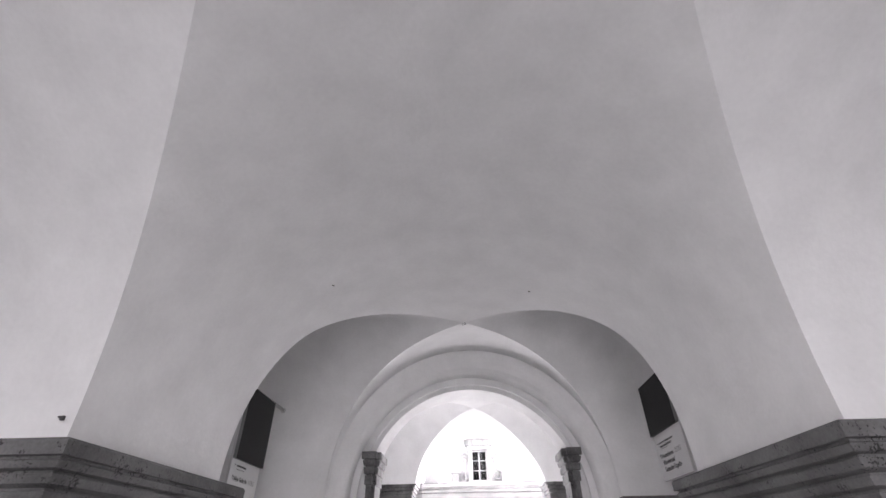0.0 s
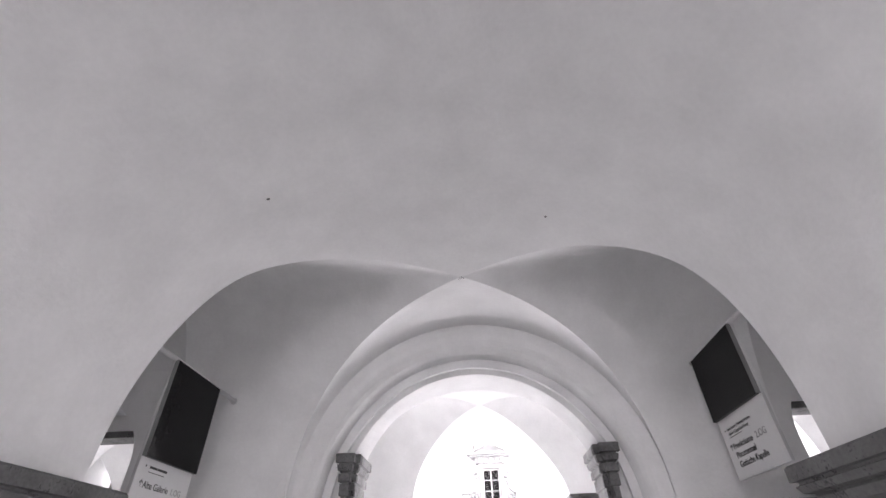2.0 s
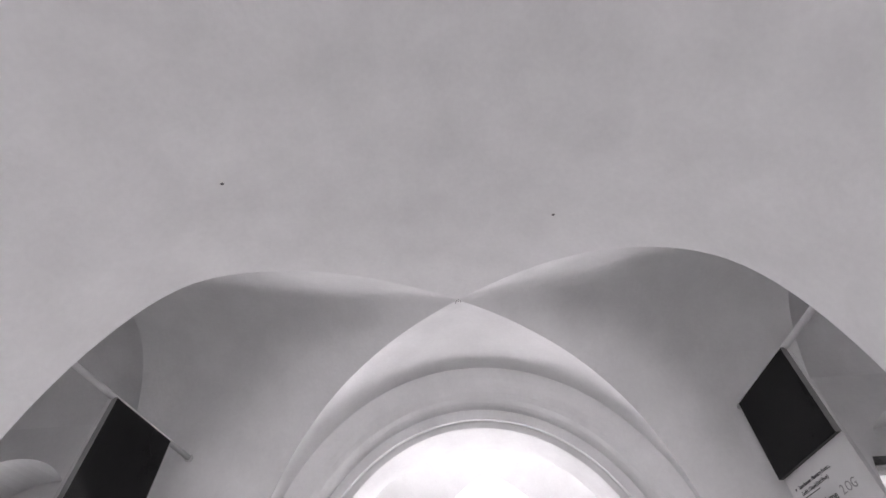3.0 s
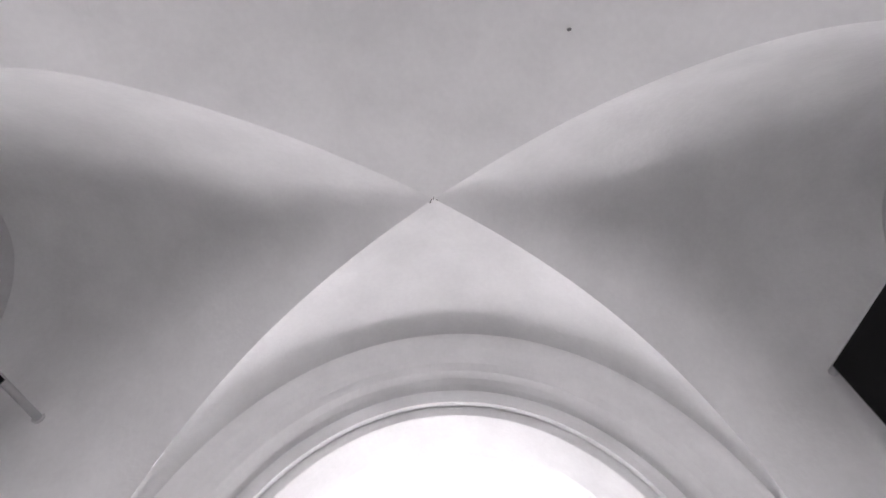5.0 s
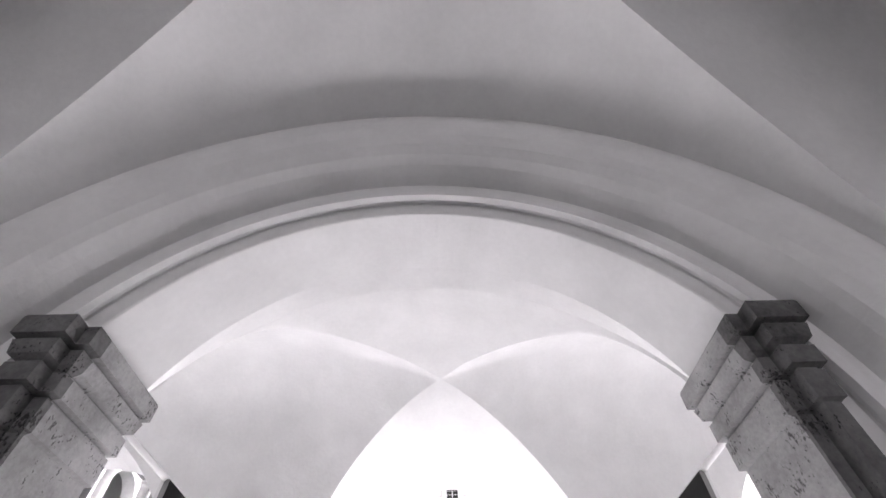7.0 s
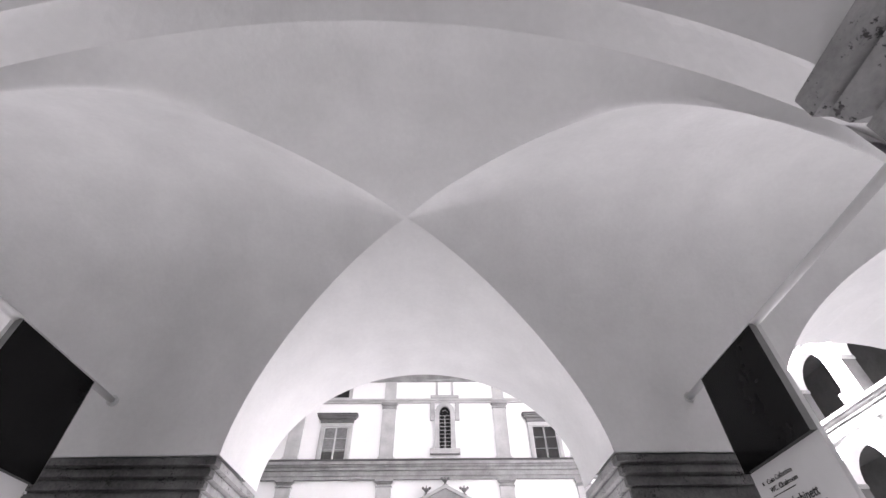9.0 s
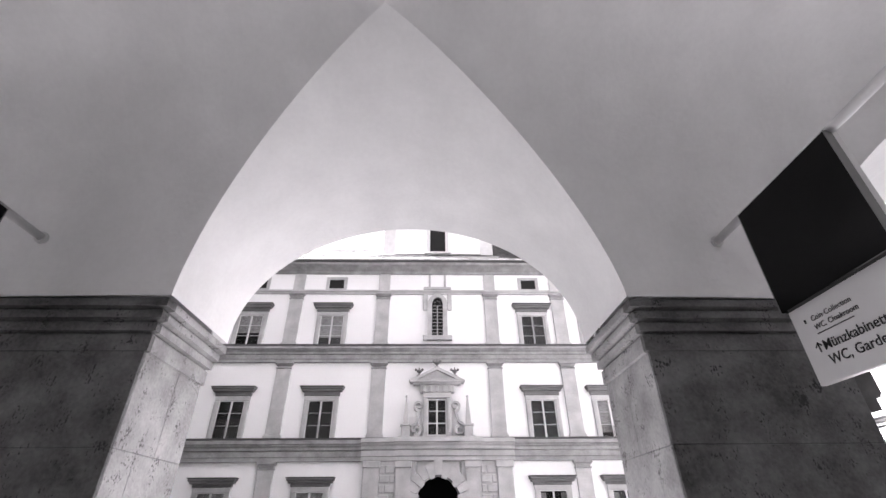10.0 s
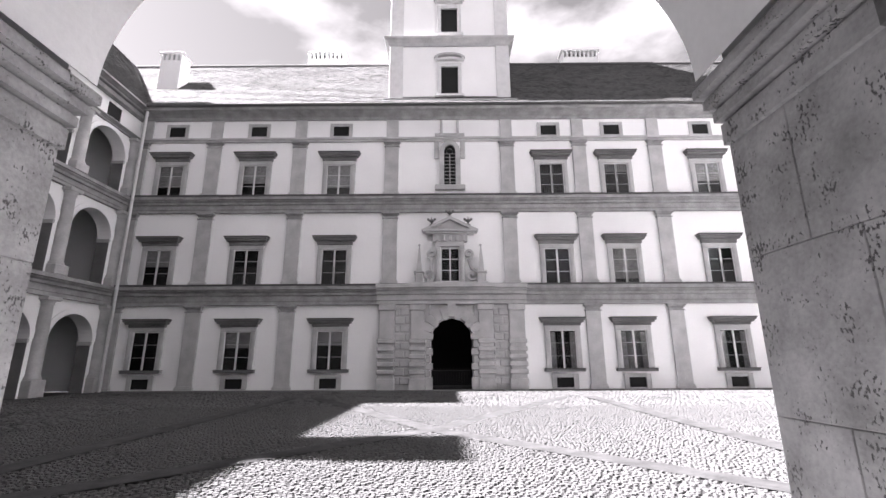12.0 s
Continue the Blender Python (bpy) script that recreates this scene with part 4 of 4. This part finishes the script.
for x, z in ((px - 1.1, 9.5), (px, 10.02), (px + 1.1, 9.5)):
    bm = bmesh.new()
    me = mesh_of("t", *lathe([(0.14, 0), (0.14, 0.1), (0.05, 0.14), (0.06, 0.22), (0.16, 0.32), (0.17, 0.38), (0.05, 0.46), (0.0, 0.62)], x, FY - 0.35, z - 0.06), TRIM)
    bm.from_mesh(me)
    for a in (-0.2, 0.2):
        bmesh.ops.create_icosphere(bm, subdivisions=1, radius=0.09, matrix=pose(x + a, FY - 0.35, z + 0.38))
    part("finial", bm, TRIM_DARK, pw)
for s in (-1, 1):
    x = px + s * 1.82
    bm = bmesh.new()
    add_box(bm, x - 0.24, x + 0.24, FY - 0.6, FY - 0.1, 5.93, 6.55, 0.03)
    add_box(bm, x - 0.3, x + 0.3, FY - 0.66, FY - 0.1, 6.552, 6.66, 0.02)
    bmesh.ops.create_cone(bm, cap_ends=True, segments=4, radius1=0.23, radius2=0.05, depth=1.55, matrix=pose(x, FY - 0.36, 7.44, 0, 0, 45))
    bmesh.ops.create_icosphere(bm, subdivisions=1, radius=0.08, matrix=pose(x, FY - 0.36, 8.27))
    part("obelisk", bm, TRIM, pw)
    # scroll: two volutes joined by an S
    def spiral(cx, cz, r0, r1, turns, a0, d):
        return [(cx + (r0 + (r1 - r0) * i / 40) * math.cos(a0 + d * turns * 2 * math.pi * i / 40), cz + (r0 + (r1 - r0) * i / 40) * math.sin(a0 + d * turns * 2 * math.pi * i / 40)) for i in range(41)]
    line = spiral(px + s * 1.28, 6.45, 0.06, 0.38, 1.25, 0, s) + spiral(px + s * 1.08, 7.75, 0.3, 0.05, 1.2, -math.pi / 2 if s > 0 else -math.pi / 2, s)
    curves = []
    for k, (lx, lz) in enumerate(line):
        nx, nz = line[min(k + 1, len(line) - 1)][0] - line[max(k - 1, 0)][0], line[min(k + 1, len(line) - 1)][1] - line[max(k - 1, 0)][1]
        ln = math.hypot(nx, nz) or 1
        ox, oz = -nz / ln * 0.07, nx / ln * 0.07
        curves.append([(lx - ox, FY - 0.1, lz - oz), (lx - ox, FY - 0.32, lz - oz), (lx + ox, FY - 0.32, lz + oz), (lx + ox, FY - 0.1, lz + oz)])
    part("scroll", loft(curves, True), TRIM, pw)
part("sill", box(px - 2.2, px + 2.2, FY - 0.7, FY - 0.003, 5.922, 6.0, 0.02), TRIM, pw)

# niche with the pointed tracery window
niche = hull("niche_window", "narrow round-headed tracery window in a stone surround", "window")
NX = 0.64
open_pts = [(NX + 0.36, 12.2)] + [(NX + 0.36 * math.cos(math.pi * i / 12), 14.45 + 0.5 * math.sin(math.pi * i / 12)) for i in range(13)] + [(NX - 0.36, 12.2)]
outer = [(NX + 0.66, 12.2)] + [(NX + 0.66 * math.cos(math.pi * i / 12), 14.45 + 0.75 * math.sin(math.pi * i / 12)) for i in range(13)] + [(NX - 0.66, 12.2)]
part("surround", loft([[(x, FY - 0.003, z) for x, z in outer], [(x, FY - 0.2, z) for x, z in outer], [(x, FY - 0.2, z) for x, z in open_pts], [(x, FY - 0.02, z) for x, z in open_pts]]), TRIM, niche)
part("dark_glass", ([(x, FY - 0.02, z) for x, z in open_pts], [tuple(range(len(open_pts)))]), DARK, niche)
bm = bmesh.new()
add_box(bm, NX - 0.03, NX + 0.03, FY - 0.09, FY - 0.03, 12.2, 14.3)
for j in range(9):
    add_box(bm, NX - 0.35, NX + 0.35, FY - 0.07, FY - 0.04, 12.4 + j * 0.24, 12.425 + j * 0.24)
bmesh.ops.create_cone(bm, cap_ends=False, segments=12, radius1=0.2, radius2=0.2, depth=0.06, matrix=pose(NX, FY - 0.06, 14.5, 90, 0, 0))
part("tracery", bm, TRIM, niche)
bm = bmesh.new()
add_box(bm, NX - 0.95, NX + 0.95, FY - 0.26, FY - 0.003, 11.86, 12.19, 0.03)
for s in (-1, 1):
    add_box(bm, NX + s * 0.82 - 0.15, NX + s * 0.82 + 0.15, FY - 0.12, FY - 0.003, 14.0, 15.19, 0.03)
add_box(bm, NX - 0.95, NX + 0.95, FY - 0.24, FY - 0.003, 15.5, 15.7, 0.03)
add_box(bm, NX - 0.6, NX - 0.45, FY - 0.12, FY - 0.003, 15.702, 16.7, 0.02)
add_box(bm, NX + 0.45, NX + 0.6, FY - 0.12, FY - 0.003, 15.702, 16.7, 0.02)
part("bracket_frame", bm, TRIM, niche)


# ---------------------------------------------------------------- arcaded side wings
def arcade_wing(name, x, s, label):
    """Three storeys of round arches on half columns. s: the way from the wall into the courtyard along x."""
    ob = hull(name, label, "building", "courtyard wings")
    ys = [40.6 - 3.85 * i for i in range(7)]
    depth = 4.8
    back = x - s * depth
    for i, (z0, z1, spring) in enumerate(((-0.1, 4.75, 2.7), (5.85, 10.42, 8.6), (11.4, 15.2, 13.6))):
        skins = []
        top = (5.85, 11.4, 17.2)[i]
        for side in (x, x - s * 0.75):
            for k in range(6):
                ya, yb = ys[k + 1] + 0.5, ys[k] - 0.5
                c, h = (ya + yb) / 2, (yb - ya) / 2
                crown = spring + h * 0.98
                low = [(side, c + h * math.cos(math.pi * j / 20), spring + (crown - spring) * math.sin(math.pi * j / 20)) for j in range(21)]
                skins.append(loft([low, [(p[0], p[1], top) for p in low]]))
            for y in ys:
                ya, yb = y - 0.5, y + 0.5
                skins.append(([(side, ya, z0), (side, yb, z0), (side, yb, top), (side, ya, top)], [(0, 1, 2, 3)]))
        for k in range(6):
            ya, yb = ys[k + 1] + 0.5, ys[k] - 0.5
            c, h = (ya + yb) / 2, (yb - ya) / 2
            rim = [[(side, yb, z0)] + [(side, c + h * math.cos(math.pi * j / 20), spring + h * 0.98 * math.sin(math.pi * j / 20)) for j in range(21)] + [(side, ya, z0)] for side in (x, x - s * 0.75)]
            skins.append(loft(rim))
        wall_bm = bmesh.new()
        wall_bm.from_mesh(mesh_of("skin", *join(*skins), FACADE))
        bmesh.ops.remove_doubles(wall_bm, verts=wall_bm.verts, dist=0.002)
        part("arcade_wall", wall_bm, FACADE, ob)
        for k in range(6):
            ya, yb = ys[k + 1] + 0.5, ys[k] - 0.5
            c, h = (ya + yb) / 2, (yb - ya) / 2
            pr = []
            for r, o in ((h, 0.0), (h, 0.06), (h + 0.28, 0.06), (h + 0.28, 0.0)):
                pr.append([(x + s * o, c + r * math.cos(math.pi * j / 20), spring + r * 0.98 * math.sin(math.pi * j / 20)) for j in range(21)])
            part("archivolt", loft(pr), FACADE, ob)
        for y in ys:
            h = z1 - z0
            b0 = 0.9 if i == 0 else 0.5
            col = part("column", lathe([(0.36, b0), (0.36, b0 + 0.1), (0.3, b0 + 0.18), (0.3, h * 0.5), (0.26, h - 0.42), (0.31, h - 0.38), (0.27, h - 0.33), (0.36, h - 0.2), (0.36, h - 0.01)], x + s * 0.12, y, z0, 20), TRIM, ob, "", True)
            a, b = sorted((x, x + s * 0.5))
            part("base", box(a, b, y - 0.42, y + 0.42, z0, z0 + b0, 0.03), TRIM, col)
            part("abacus", box(a, b, y - 0.42, y + 0.42, z1 - 0.19, z1 - 0.002, 0.02), TRIM, col)
            for e in (-1, 1):
                yy = y + e * 0.5
                a2, b2 = sorted((x - s * 0.78, x + s * 0.03))
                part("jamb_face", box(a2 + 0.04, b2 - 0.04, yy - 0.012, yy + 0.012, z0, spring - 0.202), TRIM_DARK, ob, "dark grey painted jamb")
                part("impost", box(a2, b2, yy - 0.06, yy + 0.06, spring - 0.2, spring, 0.02), TRIM, ob)
    path = [(x, 18.0), (x, 40.9)] if s < 0 else [(x, 40.9), (x, 18.0)]
    for z0, z1, out in ((4.76, 5.85, 0.5), (10.43, 11.4, 0.46), (15.2, 15.48, 0.3), (16.75, 17.4, 0.85)):
        prof = [(0.0, z0)] + [(out * a, z0 + (z1 - z0) * b) for a, b in STEP] + [(0.0, z1)]
        part("cornice", moulding(path, prof), TRIM_MID, ob)
    # gallery ceilings and back wall are coloured dark in place of real shade
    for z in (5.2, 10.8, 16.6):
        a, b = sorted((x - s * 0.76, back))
        part("gallery_ceiling", box(a, b, 17.3, 41, z, z + 0.3), GALLERY_SHADE, ob)
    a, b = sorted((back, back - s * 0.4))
    part("back_wall", box(a, b, 17.0, 41, -0.1, 17.2), GALLERY_SHADE, ob)
    a, b = sorted((x - s * 0.76, back))
    part("end_wall", box(a, b, 16.98, 17.28, -0.1, 17.2), FACADE, ob)
    ridge_x = x - s * 5.6
    part("roof", ([(x + s * 0.8, 10.0, 17.42), (x + s * 0.8, 46.8, 17.42), (ridge_x, 46.8, RIDGE_Z), (ridge_x, 10, RIDGE_Z), (ridge_x - s * 6, 46.8, 17.42), (ridge_x - s * 6, 10, 17.42)], [(0, 1, 2, 3), (3, 2, 4, 5)]), TILE, ob)
    tiled_slope("tiles", (x + s * 0.8, 41, 17.43), (x + s * 0.8, 24, 17.43), (ridge_x, 46.0, RIDGE_Z + 0.01), (ridge_x, 24, RIDGE_Z + 0.01), 34, 80, ob)
    for y in ys[:-1]:
        yc = y - 1.92
        a, b = sorted((x + s * 0.004, x + s * 0.05))
        part("attic_window", box(a, b, yc - 0.5, yc + 0.5, 15.7, 16.5), DARK, ob)
    return ob


west = arcade_wing("arcade_wing", WEST, 1, "white arcaded palace wing with grey columns, in shade")
east = arcade_wing("arcade_wing", EAST, -1, "white arcaded palace wing with grey columns, in sun")
# unseen chimney and roof block, added to cast the courtyard shadow's notches
chimney(-25.0, 24.6, 2.0, 2.3, 23.0, 28.2, 4)
corner = hull("corner_shadow_block", "unseen roof block added to cast the corner shadow", "turret")
part("wall", box(-27, -23.0, 33.9, 40.6, 18.0, 26.6), FACADE, corner)
part("roof", box(-27.2, -22.8, 33.7, 40.8, 26.61, 27.2, 0.1), TILE, corner)
# wall above the passage, which closes the courtyard behind the camera
south = hull("gate_wing", "white rendered palace wing over the vaulted passage", "building", "courtyard wings")
part("wall", box(WEST - 4, EAST + 4, 16.2, 16.95, 5.42, 17.2), FACADE, south)
part("storey_floor", box(WEST - 6, EAST + 6, -2.6, 16.2, 5.42, 5.8), FACADE, south)
part("outer_wall", box(WEST - 6, EAST + 6, -2.6, -1.8, 5.82, 17.2), FACADE, south)
part("roof", ([(WEST - 6, 17.7, 17.42), (EAST + 6, 17.7, 17.42), (EAST + 6, 7.2, RIDGE_Z), (WEST - 6, 7.2, RIDGE_Z), (WEST - 6, -3.3, 17.42), (EAST + 6, -3.3, 17.42)], [(0, 1, 2, 3), (3, 2, 5, 4)]), TILE, south)

# down pipe in the corner
pipe = tagged(part("drain_pipe", lathe([(0.085, 0), (0.085, 5.6), (0.1, 5.62), (0.1, 5.72), (0.085, 5.74), (0.085, 11.1), (0.1, 11.12), (0.1, 11.22), (0.085, 11.24), (0.085, 17.3)], WEST + 0.72, FY - 0.62, 0.0, 10), FRAME, None, "", True), "pale drain pipe in the corner of the courtyard", "pipe")

# ---------------------------------------------------------------- courtyard paving
def cobbles(x0, x1, y0, y1, step, skip):
    rng = np.random.default_rng(11)
    verts, faces = [], []
    ny = int((y1 - y0) / step)
    nx = int((x1 - x0) / step)
    for j in range(ny):
        for i in range(nx):
            cx = x0 + (i + 0.5 * (j % 2) + rng.uniform(-0.34, 0.34)) * step
            cy = y0 + (j + rng.uniform(-0.34, 0.34)) * step
            if skip(cx, cy):
                continue
            r = step * rng.uniform(0.46, 0.60)
            h = rng.uniform(-0.004, 0.012)
            a = rng.uniform(0, 1.0)
            o = len(verts)
            for k in range(5):
                t = a + k * 1.2566
                verts.append((cx + r * math.cos(t), cy + r * 0.9 * math.sin(t), -0.03))
            for k in range(5):
                t = a + k * 1.2566
                verts.append((cx + r * 0.76 * math.cos(t), cy + r * 0.68 * math.sin(t), h))
            faces += [(o + k, o + (k + 1) % 5, o + 5 + (k + 1) % 5, o + 5 + k) for k in range(5)]
            faces.append((o + 5, o + 6, o + 7, o + 8, o + 9))
    return verts, faces


# star of paving bands and the long bands beside it
BANDS = [((-0.05, 26.2), (5.7, 35.9)), ((-0.05, 26.2), (5.2, 20.5)), ((-0.05, 26.2), (-5.6, 35.9)), ((-0.05, 26.2), (-5.3, 20.5)), ((6.7, 35.9), (6.45, 20.5)), ((-6.6, 35.9), (-6.5, 20.5))]


def on_band(x, y):
    for (ax, ay), (bx, by) in BANDS:
        ux, uy = bx - ax, by - ay
        k = ((x - ax) * ux + (y - ay) * uy) / (ux * ux + uy * uy)
        if 0 <= k <= 1 and abs((x - ax) * uy - (y - ay) * ux) < 0.25 * math.hypot(ux, uy):
            return True
    return False


stones = part("cobblestones", cobbles(-10, 12, 17.3, 32, 0.082, on_band), COBBLE)
tagged(stones, "rounded grey river cobbles paving the courtyard", "cobblestones", "", "stuff")
far_stones = part("cobblestones", cobbles(-19, 20.4, 32, 40.4, 0.19, on_band), COBBLE)
tagged(far_stones, "rounded grey river cobbles before the palace wing", "cobblestones", "", "stuff")
side_stones = part("cobblestones", join(cobbles(-19, -10, 17.3, 32, 0.19, on_band), cobbles(12, 20.4, 17.3, 32, 0.19, on_band)), COBBLE)
tagged(side_stones, "rounded grey river cobbles beside the arcades", "cobblestones", "", "stuff")
for n_band, (p, q) in enumerate(BANDS):
    p, q = Vector(p), Vector(q)
    way = (q - p).normalized()
    side = Vector((-way.y, way.x)) * 0.26
    z = 0.003 + 0.003 * n_band
    structure("pavement_band_%d" % (n_band + 1), ([(p.x + side.x, p.y + side.y, z), (q.x + side.x, q.y + side.y, z), (q.x - side.x, q.y - side.y, z), (p.x - side.x, p.y - side.y, z)], [(0, 1, 2, 3)]), SLAB, "smooth pale paving band across the cobbles", False, "pavement")
structure("pavement", box(WEST, EAST, 40.4, 40.97, -0.2, 0.03), TRIM_DARK, "dark stone gutter strip along the palace wing", False, "pavement")
